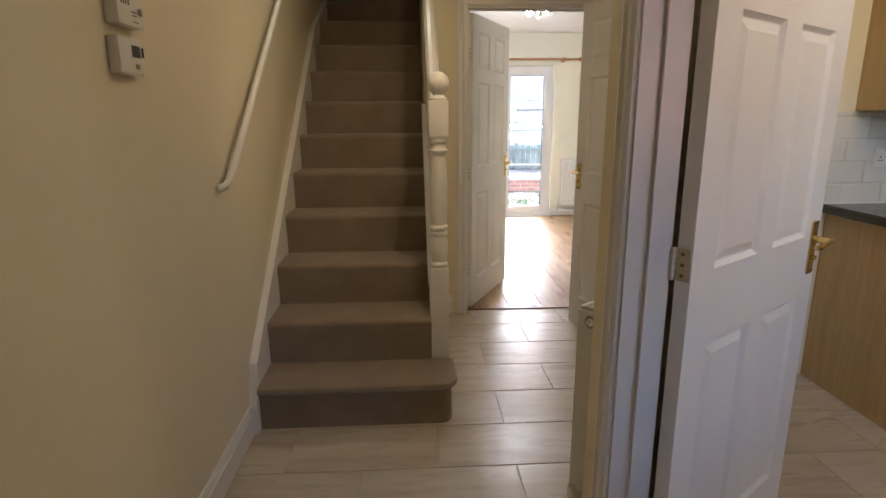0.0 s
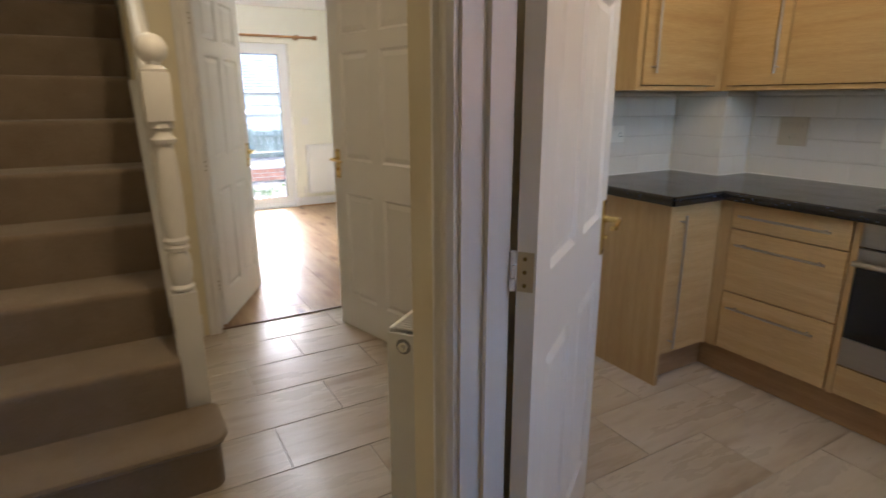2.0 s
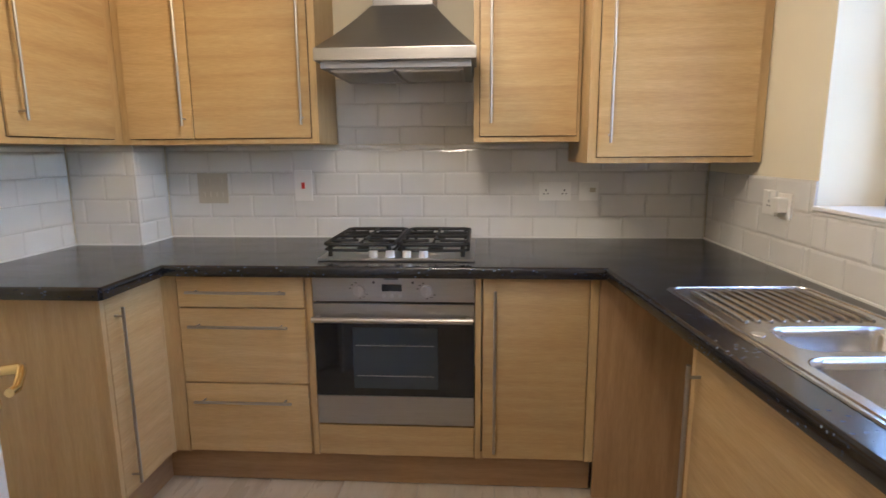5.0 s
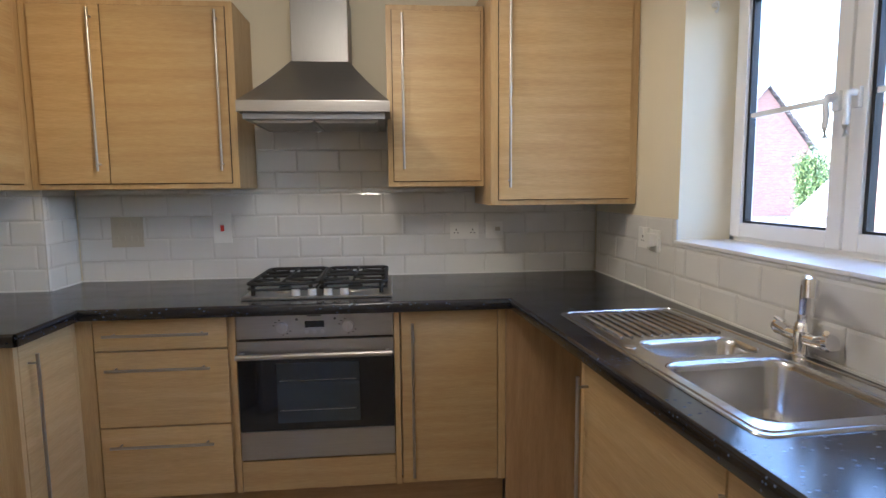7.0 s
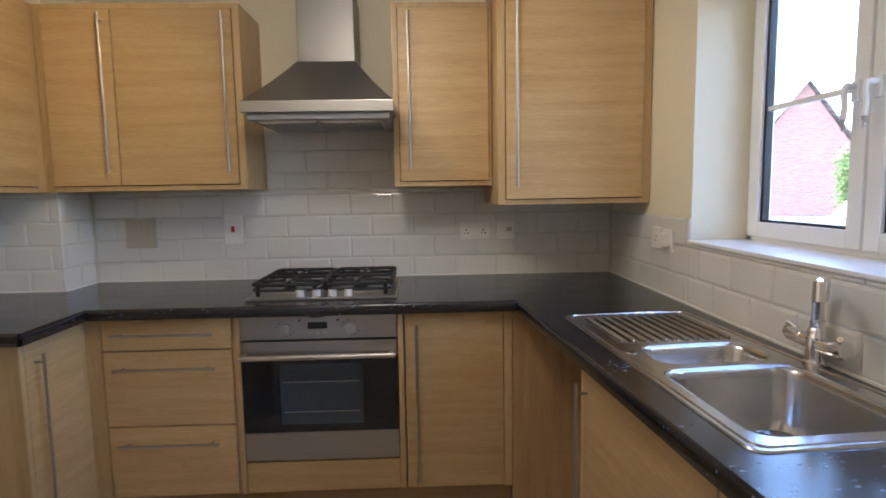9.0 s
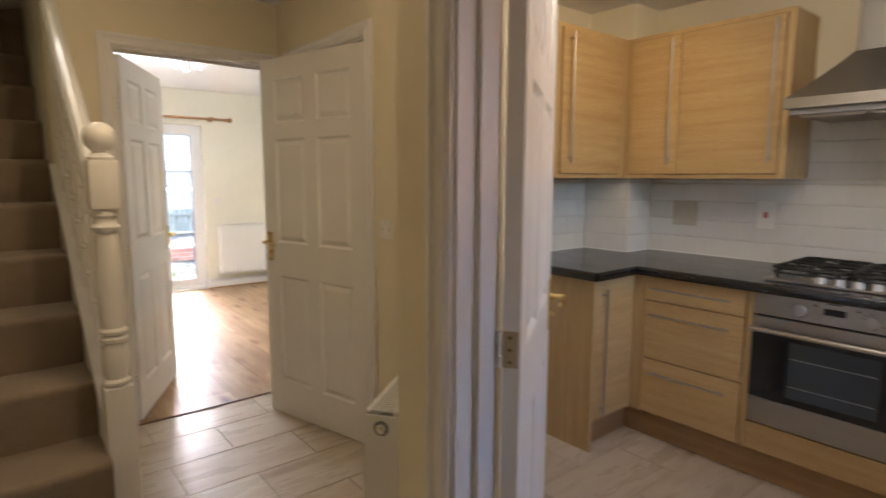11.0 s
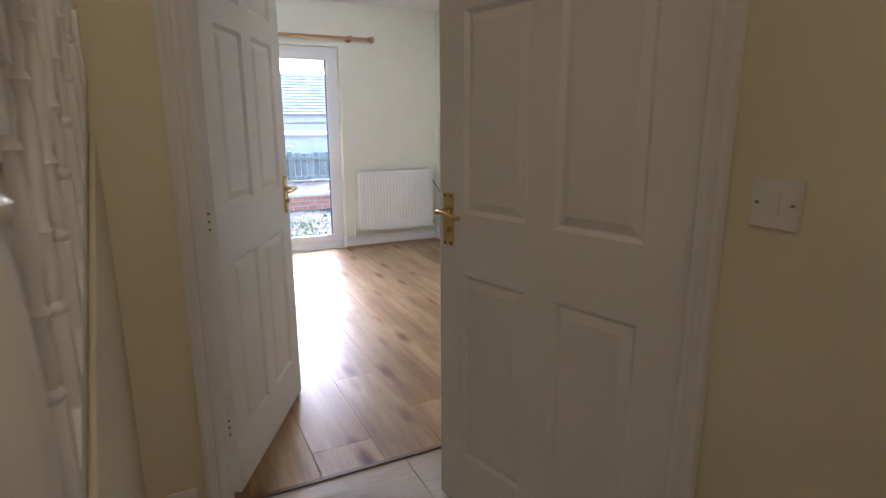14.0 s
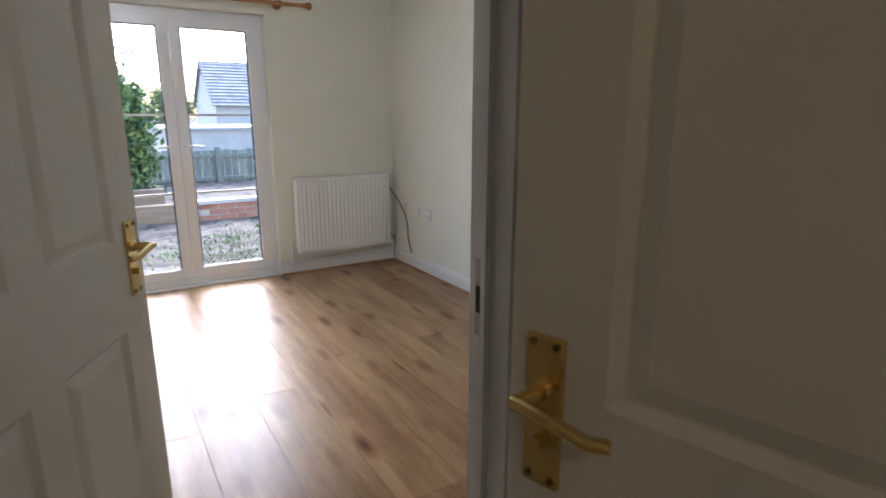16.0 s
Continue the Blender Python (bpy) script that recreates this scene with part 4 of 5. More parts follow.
part("top_strip", boxes((OX - 0.002, OY0, 0.700, OX + 0.019, OY1, 0.764), bevel=0.0015), STEEL, dr)
part("window", boxes((OX - 0.0008, OYC - 0.165, 0.432, OX + 0.001, OYC + 0.155, 0.672)), OVENIN, dr)
for z in (0.602, 0.482):
    bm = bmesh.new()
    for y in (0,):
        rod(bm, (OX - 0.0012, OYC - 0.150, z), (OX - 0.0012, OYC + 0.145, z), 0.0012, n=6)
    for q in range(18):
        yy = OYC - 0.14 + q * 0.016
        rod(bm, (OX - 0.0012, yy, z), (OX - 0.0012, yy + 0.004, z + 0.005), 0.0008, n=5)
    part("rack", bm, STEEL, dr)
hb = bmesh.new()
rod(hb, (OX - 0.042, OY0 + 0.004, 0.712), (OX - 0.042, OY1 - 0.004, 0.712), 0.0105, n=18)
box(hb, OX - 0.042, OY0 + 0.014, 0.704, OX, OY0 + 0.03, 0.720)
box(hb, OX - 0.042, OY1 - 0.03, 0.704, OX, OY1 - 0.014, 0.720)
part("handle", hb, HANDLE, dr, "thick satin steel handle", smooth=True)
part("bottom_strip", boxes((OX - 0.001, OY0, 0.286, OX + 0.019, OY1, 0.400), bevel=0.0015), STEEL, ov)

# ---- hob ----
hob = thing("gas_hob", "steel four-burner gas hob with black iron grates", "hob")
HX0, HX1, HY0, HY1 = 3.558, 4.058, 1.190, 1.783
part("tray", boxes((HX0, HY0, WZ + 0.001, HX1, HY1, WZ + 0.012), bevel=0.004), STEEL, hob)
for i, (bx_, by_, br) in enumerate(((3.69, 1.345, 0.030), (3.69, 1.635, 0.024), (3.92, 1.345, 0.024), (3.92, 1.635, 0.040))):
    bm = bmesh.new()
    lathe(bm, [(br + 0.022, WZ + 0.012), (br + 0.018, WZ + 0.017), (br + 0.004, WZ + 0.018), (br + 0.004, WZ + 0.026), (br + 0.006, WZ + 0.027)], (bx_, by_, 0))
    b = part("burner", bm, HANDLE, hob, "aluminium burner", smooth=True)
    bm = bmesh.new()
    lathe(bm, [(br, WZ + 0.027), (br + 0.002, WZ + 0.031), (br - 0.006, WZ + 0.035)], (bx_, by_, 0))
    part("cap", bm, IRON, b, smooth=True)
for y0, y1 in ((1.215, 1.482), (1.498, 1.765)):
    bm = bmesh.new()
    zt = WZ + 0.058
    x0, x1 = 3.600, 4.040
    r = 0.0078
    loop = [(x0 + 0.02, y0, zt), (x1 - 0.02, y0, zt), (x1, y0 + 0.02, zt), (x1, y1 - 0.02, zt), (x1 - 0.02, y1, zt), (x0 + 0.02, y1, zt), (x0, y1 - 0.02, zt), (x0, y0 + 0.02, zt), (x0 + 0.02, y0, zt)]
    tube(bm, loop, r, 8)
    xm, ym = (x0 + x1) / 2, (y0 + y1) / 2
    rod(bm, (xm, y0, zt), (xm, y1, zt), r, n=8)
    tube(bm, [(px_, py_, zt - 0.022) for px_, py_, pz_ in loop], 0.0055, 8)
    for cx_ in (3.69, 3.92):
        for dx, dy in ((1, 0), (-1, 0), (0, 1), (0, -1)):
            ex = cx_ + dx * 0.11 if dx else cx_
            ey = ym + dy * (y1 - y0) / 2 if dy else ym
            rod(bm, (cx_ + dx * 0.022, ym + dy * 0.022, zt + 0.003), (min(max(ex, x0), x1), ey, zt), 0.0060, n=8)
    for fx in (x0 + 0.006, x1 - 0.006):
        for fy in (y0 + 0.02, y1 - 0.02):
            rod(bm, (fx, fy, zt), (fx, fy, WZ + 0.012), 0.0085, n=8)
    part("grate", bm, IRON, hob, "black cast iron pan support", smooth=True)
for k in range(4):
    bm = bmesh.new()
    rod(bm, (3.592, 1.383 + 0.064 * k, WZ + 0.012), (3.592, 1.383 + 0.064 * k, WZ + 0.036), 0.018, 0.0165, 20)
    part("knob", bm, SKINW, hob, "pale grey control knob", smooth=True)

# ---- hood ----
hd = thing("cooker_hood", "brushed steel chimney cooker hood over the hob", "cooker hood")
GX, GY0, GY1 = 3.625, 1.186, 1.784
part("rim", boxes((GX, GY0, 1.648, XE - 0.008, GY1, 1.692), bevel=0.002), STEEL, hd)
bm = bmesh.new()
lo = [(GX + 0.002, GY0 + 0.002), (GX + 0.002, GY1 - 0.002), (XE - 0.009, GY1 - 0.002), (XE - 0.009, GY0 + 0.002)]
CY0, CY1, CX0 = 1.360, 1.615, 3.905
hi = [(CX0, CY0), (CX0, CY1), (XE - 0.009, CY1), (XE - 0.009, CY0)]
rings = []
for t_, s_ in ((0, 0), (0.25, 0.28), (0.5, 0.54), (0.75, 0.78), (1, 1)):
    rings.append([bm.verts.new((a[0] + (b[0] - a[0]) * s_, a[1] + (b[1] - a[1]) * s_, 1.692 + 0.21 * t_)) for a, b in zip(lo, hi)])
for a, b in zip(rings, rings[1:]):
    for j in range(4):
        bm.faces.new((a[j], a[(j + 1) % 4], b[(j + 1) % 4], b[j]))
bm.faces.new(rings[-1]); bm.faces.new(rings[0][::-1])
part("canopy", bm, STEEL, hd)
part("chimney", boxes((CX0 + 0.004, CY0 + 0.004, 1.895, XE - 0.009, CY1 - 0.004, 2.20), bevel=0.003), STEEL_DIM, hd)
part("chimney_sleeve", boxes((CX0 + 0.010, CY0 + 0.010, 2.20, XE - 0.009, CY1 - 0.010, CH - 0.001), bevel=0.003), STEEL_DIM, hd)
part("underside", boxes((GX + 0.02, GY0 + 0.02, 1.622, XE - 0.03, GY1 - 0.02, 1.648)), GREYP, hd)
for y0, y1 in ((GY0 + 0.05, OYC - 0.004), (OYC + 0.004, GY1 - 0.05)):
    fi = part("filter", boxes((GX + 0.05, y0, 1.614, XE - 0.10, y1, 1.622)), STEEL, hd)
    for q in range(11):
        part("slat", boxes((GX + 0.05 + 0.03 * q, y0 + 0.01, 1.610, GX + 0.06 + 0.03 * q, y1 - 0.01, 1.614)), STEEL, fi)

# ---- wall units ----
WB, WT = 1.352, 2.132
CF = 3.85


def wall_unit(label, x0, y0, x1, y1, z0, z1, face, doors, handles):
    """face 'x': front towards -x at x0; 'y': front towards -y at y0. Doors and handles: stretches along the front."""
    u = thing("wall_cupboard", label, "kitchen unit")
    if face == "x":
        part("body", boxes((x0 + 0.004, y0, z0, x1, y1, z1), bevel=0.001), OAK_V, u)
    else:
        part("body", boxes((x0, y0 + 0.004, z0, x1, y1, z1), bevel=0.001), OAK_V, u)
    for (a, b), h in zip(doors, handles):
        # A near-black sheet behind each door stands for the shade round its edge.
        if face == "x":
            part("gap_shade", boxes((x0 + 0.0030, a - 0.003, z0 + 0.021, x0 + 0.0038, b + 0.003, z1 - 0.021)), DARK, u)
            d = part("door", slab(x0 - 0.006, a, z0 + 0.024, x0 + 0.0028, b, z1 - 0.024), OAK_HY, u)
            bar_handle(d, (x0 - 0.006, h, z0 + 0.075), (x0 - 0.006, h, z1 - 0.045), (-1, 0, 0))
        else:
            part("gap_shade", boxes((a - 0.003, y0 + 0.0030, z0 + 0.021, b + 0.003, y0 + 0.0038, z1 - 0.021)), DARK, u)
            d = part("door", slab(a, y0 - 0.006, z0 + 0.024, b, y0 + 0.0028, z1 - 0.024), OAK_H, u)
            bar_handle(d, (h, y0 - 0.006, z0 + 0.075), (h, y0 - 0.006, z1 - 0.045), (0, -1, 0))
    return u


wall_unit("light oak double wall cupboard on the left of the hood", CF, 1.840, XE, 2.69, WB, WT, "x", ((1.872, 2.368), (2.374, 2.655)), (1.902, 2.405))["label"] = "light oak double wall cupboard beside the cooker hood"
wall_unit("light oak wall cupboard in the kitchen corner", 3.225, 2.69, 3.905, YN, WB, WT, "y", ((3.262, 3.80),), (3.315,))
wall_unit("narrow light oak wall cupboard between hood and deep cupboard", CF, 0.770, XE, 1.198, WB, WT, "x", ((0.785, 1.172),), (1.128,))
wall_unit("deep light oak wall cupboard next to the window wall", 3.69, YS + 0.004, XE, 0.766, 1.268, 2.215, "x", ((0.165, 0.732),), (0.690,))

# ---- sink ----
sk = thing("sink", "stainless steel sink with one and a half bowls and drainer", "sink")
sk.matrix_basis = Matrix.Translation((3.185, 0.618, 0)) @ Matrix.Rotation(radians(3.3), 4, "Z") @ Matrix.Translation((-3.185, -0.618, 0))


def rrect(x0, x1, y0, y1, r, n=6):
    out = []
    for cx_, cy_, a0 in ((x1 - r, y1 - r, 0), (x0 + r, y1 - r, 90), (x0 + r, y0 + r, 180), (x1 - r, y0 + r, 270)):
        for k in range(n + 1):
            a = radians(a0 + 90 * k / n)
            out.append((cx_ + r * math.cos(a), cy_ + r * math.sin(a)))
    return out


def bowl(bm, x0, x1, y0, y1, depth, r):
    z = WZ + 0.004
    rings = []
    for g, dz in ((-0.006, 0.0015), (0.0, 0.0), (0.006, -0.006), (0.010, -0.02), (0.018, -depth + 0.03), (0.030, -depth + 0.008), (0.055, -depth), (min(x1 - x0, y1 - y0) / 2 - 0.03, -depth - 0.004)):
        rr = max(0.012, r - g * 0.4)
        rings.append([bm.verts.new((a, b, z + dz)) for a, b in rrect(x0 + g, x1 - g, y0 + g, y1 - g, min(rr, (x1 - x0) / 2 - g - 0.001, (y1 - y0) / 2 - g - 0.001))])
    for a, b in zip(rings, rings[1:]):
        for j in range(len(a)):
            bm.faces.new((a[j], a[(j + 1) % len(a)], b[(j + 1) % len(a)], b[j]))
    bm.faces.new(rings[-1])


b1 = (2.640, 2.795, 0.262, 0.545)
b2 = (2.250, 2.600, 0.262, 0.580)
bm = bmesh.new()
zt = WZ + 0.004
outer = rrect(SXL, SXR, SYB, SYF, 0.03)
from_ = []
vo = [bm.verts.new((x, y, zt)) for x, y in outer]
loops = [vo]
for b in (b1, b2):
    loops.append([bm.verts.new((x, y, zt + 0.0015)) for x, y in rrect(b[0] - 0.006, b[1] + 0.006, b[2] - 0.006, b[3] + 0.006, 0.05)])
ed = []
for L_ in loops:
    for j in range(len(L_)):
        ed.append(bm.edges.new((L_[j], L_[(j + 1) % len(L_)])))
bmesh.ops.triangle_fill(bm, edges=ed, use_beauty=True, use_dissolve=False)
dele = []
for f in bm.faces:
    c = f.calc_center_median()
    for b in (b1, b2):
        if b[0] < c.x < b[1] and b[2] < c.y < b[3]:
            dele.append(f)
bmesh.ops.delete(bm, geom=list(set(dele)), context="FACES_ONLY")
lo = [bm.verts.new((x, y, WZ + 0.0005)) for x, y in rrect(SXL - 0.003, SXR + 0.003, SYB - 0.003, SYF + 0.003, 0.032)]
for j in range(len(vo)):
    bm.faces.new((vo[j], vo[(j + 1) % len(vo)], lo[(j + 1) % len(vo)], lo[j]))
part("deck", bm, SINKST, sk, smooth=True)
for b, dpt, rr in ((b1, 0.09, 0.045), (b2, 0.15, 0.055)):
    bm = bmesh.new()
    bowl(bm, *b, dpt, rr)
    bo = part("bowl", bm, SINKST, sk, smooth=True)
    bm = bmesh.new()
    lathe(bm, [(0.035, WZ - dpt + 0.001), (0.033, WZ - dpt + 0.004), (0.02, WZ - dpt + 0.0035)], ((b[0] + b[1]) / 2, (b[2] + b[3]) / 2, 0))
    part("drain", bm, CHROME, bo, smooth=True)
bm = bmesh.new()
for k in range(11):
    y = 0.262 + k * 0.030
    xe = 2.835 + 0.0
    tube(bm, [(xe, y, zt + 0.001), (xe + 0.02, y, zt + 0.005), (3.10, y, zt + 0.005), (3.135, y, zt + 0.001)], 0.0055, 8)
part("drainer_ribs", bm, SINKST, sk, smooth=True)
bm = bmesh.new()
ring = rrect(SXL + 0.012, SXR - 0.012, SYB + 0.012, SYF - 0.012, 0.03)
tube(bm, [(x, y, zt) for x, y in ring + ring[:1]], 0.0035, 6)
part("raised_rim", bm, SINKST, sk, smooth=True)
bm = bmesh.new()
lathe(bm, [(0.016, zt), (0.015, zt + 0.003), (0.006, zt + 0.003)], (2.745, 0.583, 0))
part("plug_hole", bm, CHROME, sk, smooth=True)

tp = thing("mixer_tap", "chrome kitchen mixer tap with two lever heads", "tap")
TX, TY = 2.622, 0.168
bm = bmesh.new()
lathe(bm, [(0.026, zt), (0.026, zt + 0.006), (0.021, zt + 0.010), (0.021, zt + 0.06), (0.024, zt + 0.066), (0.018, zt + 0.085), (0.015, zt + 0.088), (0.015, zt + 0.105)], (TX, TY, 0))
rod(bm, (TX - 0.06, TY, zt + 0.048), (TX + 0.06, TY, zt + 0.048), 0.016)
part("body", bm, CHROME, tp, smooth=True)
bm = bmesh.new()
tube(bm, [(TX, TY, zt + 0.10), (TX - 0.002, TY + 0.002, zt + 0.15), (TX - 0.010, TY + 0.008, zt + 0.180), (TX - 0.03, TY + 0.022, zt + 0.200), (TX - 0.07, TY + 0.050, zt + 0.208), (TX - 0.115, TY + 0.080, zt + 0.204)], 0.0125, 14)
rod(bm, (TX - 0.112, TY + 0.078, zt + 0.214), (TX - 0.119, TY + 0.083, zt + 0.172), 0.0165)
part("spout", bm, CHROME, tp, smooth=True)
for s in (-1, 1):
    bm = bmesh.new()
    rod(bm, (TX + s * 0.05, TY, zt + 0.050), (TX + s * 0.082, TY, zt + 0.056), 0.017, 0.022)
    rod(bm, (TX + s * 0.082, TY, zt + 0.056), (TX + s * 0.094, TY, zt + 0.058), 0.022, 0.019)
    rod(bm, (TX + s * 0.070, TY, zt + 0.07), (TX + s * 0.088, TY + 0.012, zt + 0.082), 0.009, 0.006)
    part("tap_head", bm, CHROME, tp, smooth=True)


# ---- kitchen window ----
def casement(parent, x0, x1, z0, z1, y0, y1, fw, bars=(), gasket=0.008):
    """A sash with frame, gasket and pane, in a plane of constant y."""
    c = part("sash", boxes((x0, y0, z0, x0 + fw, y1, z1), (x1 - fw, y0, z0, x1, y1, z1), (x0 + fw, y0, z0, x1 - fw, y1, z0 + fw), (x0 + fw, y0, z1 - fw, x1 - fw, y1, z1), bevel=0.004), UPVC, parent)
    a0, a1, c0, c1 = x0 + fw, x1 - fw, z0 + fw, z1 - fw
    ym = (y0 + y1) / 2
    part("gasket", boxes((a0, ym - 0.012, c0, a0 + gasket, ym + 0.012, c1), (a1 - gasket, ym - 0.012, c0, a1, ym + 0.012, c1), (a0, ym - 0.012, c0, a1, ym + 0.012, c0 + gasket * 0.6), (a0, ym - 0.012, c1 - gasket * 0.6, a1, ym + 0.012, c1)), BLACK, c)
    g = part("pane", boxes((a0 + 0.002, ym - 0.002, c0 + 0.002, a1 - 0.002, ym + 0.002, c1 - 0.002)), GLASS, c)
    g.visible_shadow = False
    for z in bars:
        part("glazing_bar", boxes((a0 + gasket, ym - 0.009, z - 0.008, a1 - gasket, ym + 0.009, z + 0.008), bevel=0.002), UPVC, c)
    return c


w1 = thing("window_1", "white upvc kitchen window with two sashes", "window")
w1["kind"] = "structure"
FY0, FY1 = -0.125, -0.075
fx0, fx1 = WX0 + 0.002, WX1 - 0.002
part("window_frame", boxes((fx0, FY0, WZ0 + 0.002, fx0 + 0.035, FY1, WZ1), (fx1 - 0.035, FY0, WZ0 + 0.002, fx1, FY1, WZ1), (fx0, FY0, WZ0 + 0.002, fx1, FY1, WZ0 + 0.035), (fx0, FY0, WZ1 - 0.035, fx1, FY1, WZ1), (2.765, FY0, WZ0 + 0.035, 2.835, FY1, WZ1 - 0.035), bevel=0.003), UPVC, w1)
s1 = casement(w1, 2.800, fx1 - 0.022, WZ0 + 0.026, WZ1 - 0.026, FY0 + 0.012, FY1 + 0.010, 0.052, (1.585,), 0.012)
s2 = casement(w1, fx0 + 0.022, 2.790, WZ0 + 0.026, WZ1 - 0.026, FY0 + 0.012, FY1 + 0.010, 0.052, (1.585,), 0.012)
for s, x in ((s1, 2.832), (s2, 2.762)):
    bm = bmesh.new()
    box(bm, x - 0.012, FY1 + 0.010, 1.545, x + 0.012, FY1 + 0.022, 1.60, bevel=0.003)
    rod(bm, (x, FY1 + 0.02, 1.585), (x, FY1 + 0.045, 1.585), 0.009)
    tube(bm, [(x, FY1 + 0.045, 1.588), (x, FY1 + 0.05, 1.565), (x, FY1 + 0.046, 1.53), (x, FY1 + 0.05, 1.50), (x, FY1 + 0.046, 1.47)], 0.008, 8)
    part("window_handle", bm, UPVC, s, "white lever window handle", smooth=True)
structure("window_sill", boxes((WX0 + 0.001, FY1, WZ0 - 0.0, WX1 - 0.001, YS + 0.015, WZ0 + 0.012), bevel=0.003), GLOSS, "white window sill board")
ch = thing("cord_hook", "small white hook at the top of the window reveal", "hook")
bm = bmesh.new()
rod(bm, (WX1 - 0.001, 0.02, 1.985), (WX1 - 0.02, 0.02, 1.985), 0.010)
tube(bm, [(WX1 - 0.02, 0.02, 1.985), (WX1 - 0.03, 0.02, 1.97), (WX1 - 0.02, 0.02, 1.955), (WX1 - 0.012, 0.02, 1.962)], 0.004, 8)
part("hook", bm, PLASTIC, ch, smooth=True)

# ---- garden doors ----
w2 = thing("window_2", "white upvc double garden doors with horizontal glazing bars", "glazed door")
w2["kind"] = "structure"
GY_0, GY_1 = YF + 0.075, YF + 0.135
part("window_frame", boxes((FX0, GY_0, 0.06, FX0 + 0.05, GY_1, FZ1), (FX1 - 0.05, GY_0, 0.06, FX1, GY_1, FZ1), (FX0 + 0.05, GY_0, FZ1 - 0.05, FX1 - 0.05, GY_1, FZ1), (FX0, GY_0 - 0.01, 0.0, FX1, GY_1 + 0.02, 0.06), bevel=0.003), UPVC, w2)
mid = 2.352
for x0, x1 in ((FX0 + 0.045, mid - 0.002), (mid + 0.002, FX1 - 0.045)):
    s = casement(w2, x0, x1, 0.062, FZ1 - 0.048, GY_0 - 0.012, GY_1 - 0.012, 0.070, (1.245, 0.69), 0.008)
    hx_ = x1 - 0.035 if x0 < mid - 0.1 else x0 + 0.035
    bm = bmesh.new()
    box(bm, hx_ - 0.014, GY_0 - 0.022, 0.90, hx_ + 0.014, GY_0 - 0.012, 1.08, bevel=0.003)
    sg = -1 if x0 < mid - 0.1 else 1
    tube(bm, [(hx_, GY_0 - 0.02, 1.03), (hx_, GY_0 - 0.055, 1.03), (hx_ + sg * 0.03, GY_0 - 0.062, 1.03), (hx_ + sg * 0.11, GY_0 - 0.058, 1.025)], 0.008, 8)
    rod(bm, (hx_, GY_0 - 0.022, 0.95), (hx_, GY_0 - 0.03, 0.95), 0.010)
    part("door_handle", bm, UPVC, s, "white lever handle", smooth=True)
part("cover_strip", boxes((mid - 0.045, GY_0 - 0.016, 0.064, mid - 0.004, GY_0 - 0.011, FZ1 - 0.05)), UPVC, w2)
structure("window_sill", boxes((FX0 - 0.001, YF + 0.005, 0.0, FX1 + 0.001, GY_0 - 0.012, 0.012)), GLOSS, "white door sill")
cpole = thing("curtain_pole", "varnished wooden curtain pole with round ends over the garden doors", "curtain pole")
bm = bmesh.new()
PY, PZ = YF - 0.09, 2.018
rod(bm, (1.45, PY, PZ), (3.25, PY, PZ), 0.014)
part("pole", bm, POLE, cpole, smooth=True)
for x, s in ((3.25, 1), (1.45, -1)):
    bm = bmesh.new()
    lathe(bm, [(0.012, 0), (0.020, 0.004), (0.020, 0.012), (0.015, 0.018), (0.026, 0.030), (0.028, 0.045), (0.020, 0.058), (0.006, 0.062)], m=Matrix.Translation((x, PY, PZ)) @ Matrix.Rotation(s * math.pi / 2, 4, "Y"))
    part("finial", bm, POLE, cpole, smooth=True)
for x in (3.08, 1.62):
    bm = bmesh.new()
    rod(bm, (x, YF - 0.001, PZ), (x, YF - 0.012, PZ), 0.030)
    rod(bm, (x, YF - 0.01, PZ), (x, PY, PZ), 0.010)
    tube(bm, [(x, PY + 0.022 * math.cos(a), PZ + 0.022 * math.sin(a)) for a in [q * math.pi / 6 for q in range(13)]], 0.007, 8)
    part("bracket", bm, POLE, cpole, smooth=True)

# ---- lamps ----
cl = thing("ceiling_spotlight", "chrome ceiling spotlight with three heads, one lit, in the lounge", "ceiling lamp")
LX, LY = 2.31, 5.76
bm = bmesh.new()
lathe(bm, [(0.085, CH - 0.001), (0.085, CH - 0.018), (0.078, CH - 0.026), (0.02, CH - 0.028)], (LX, LY, 0))
part("base", bm, CHROME, cl, smooth=True)
for a in (200, 320, 80):
    dx, dy = 0.06 * math.cos(radians(a)), 0.06 * math.sin(radians(a))
    bm = bmesh.new()
    rod(bm, (LX + dx * 0.6, LY + dy * 0.6, CH - 0.02), (LX + dx, LY + dy, CH - 0.06), 0.006)
    rod(bm, (LX + dx, LY + dy, CH - 0.055), (LX + dx * 1.7, LY + dy * 1.7, CH - 0.105), 0.018, 0.032, 20)
    h = part("spot_head", bm, CHROME, cl, smooth=True)
    bm = bmesh.new()
    bmesh.ops.create_uvsphere(bm, u_segments=16, v_segments=10, radius=0.026, matrix=Matrix.Translation((LX + dx * 1.8, LY + dy * 1.8, CH - 0.112)))
    part("bulb", bm, BULBM if a == 200 else PLASTIC, h, smooth=True)


def ceiling_rose(name, label, x, y, z):
    p = thing(name, label, "ceiling lamp")
    bm = bmesh.new()
    lathe(bm, [(0.05, z - 0.001), (0.05, z - 0.02), (0.02, z - 0.03)], (x, y, 0))
    part("rose", bm, PLASTIC, p, smooth=True)
    return p


ceiling_rose("ceiling_lamp", "small white ceiling lamp in the kitchen", 3.17, 1.81, CH)
ceiling_rose("ceiling_lamp", "small white ceiling lamp in the hall", 1.42, 2.30, CH)


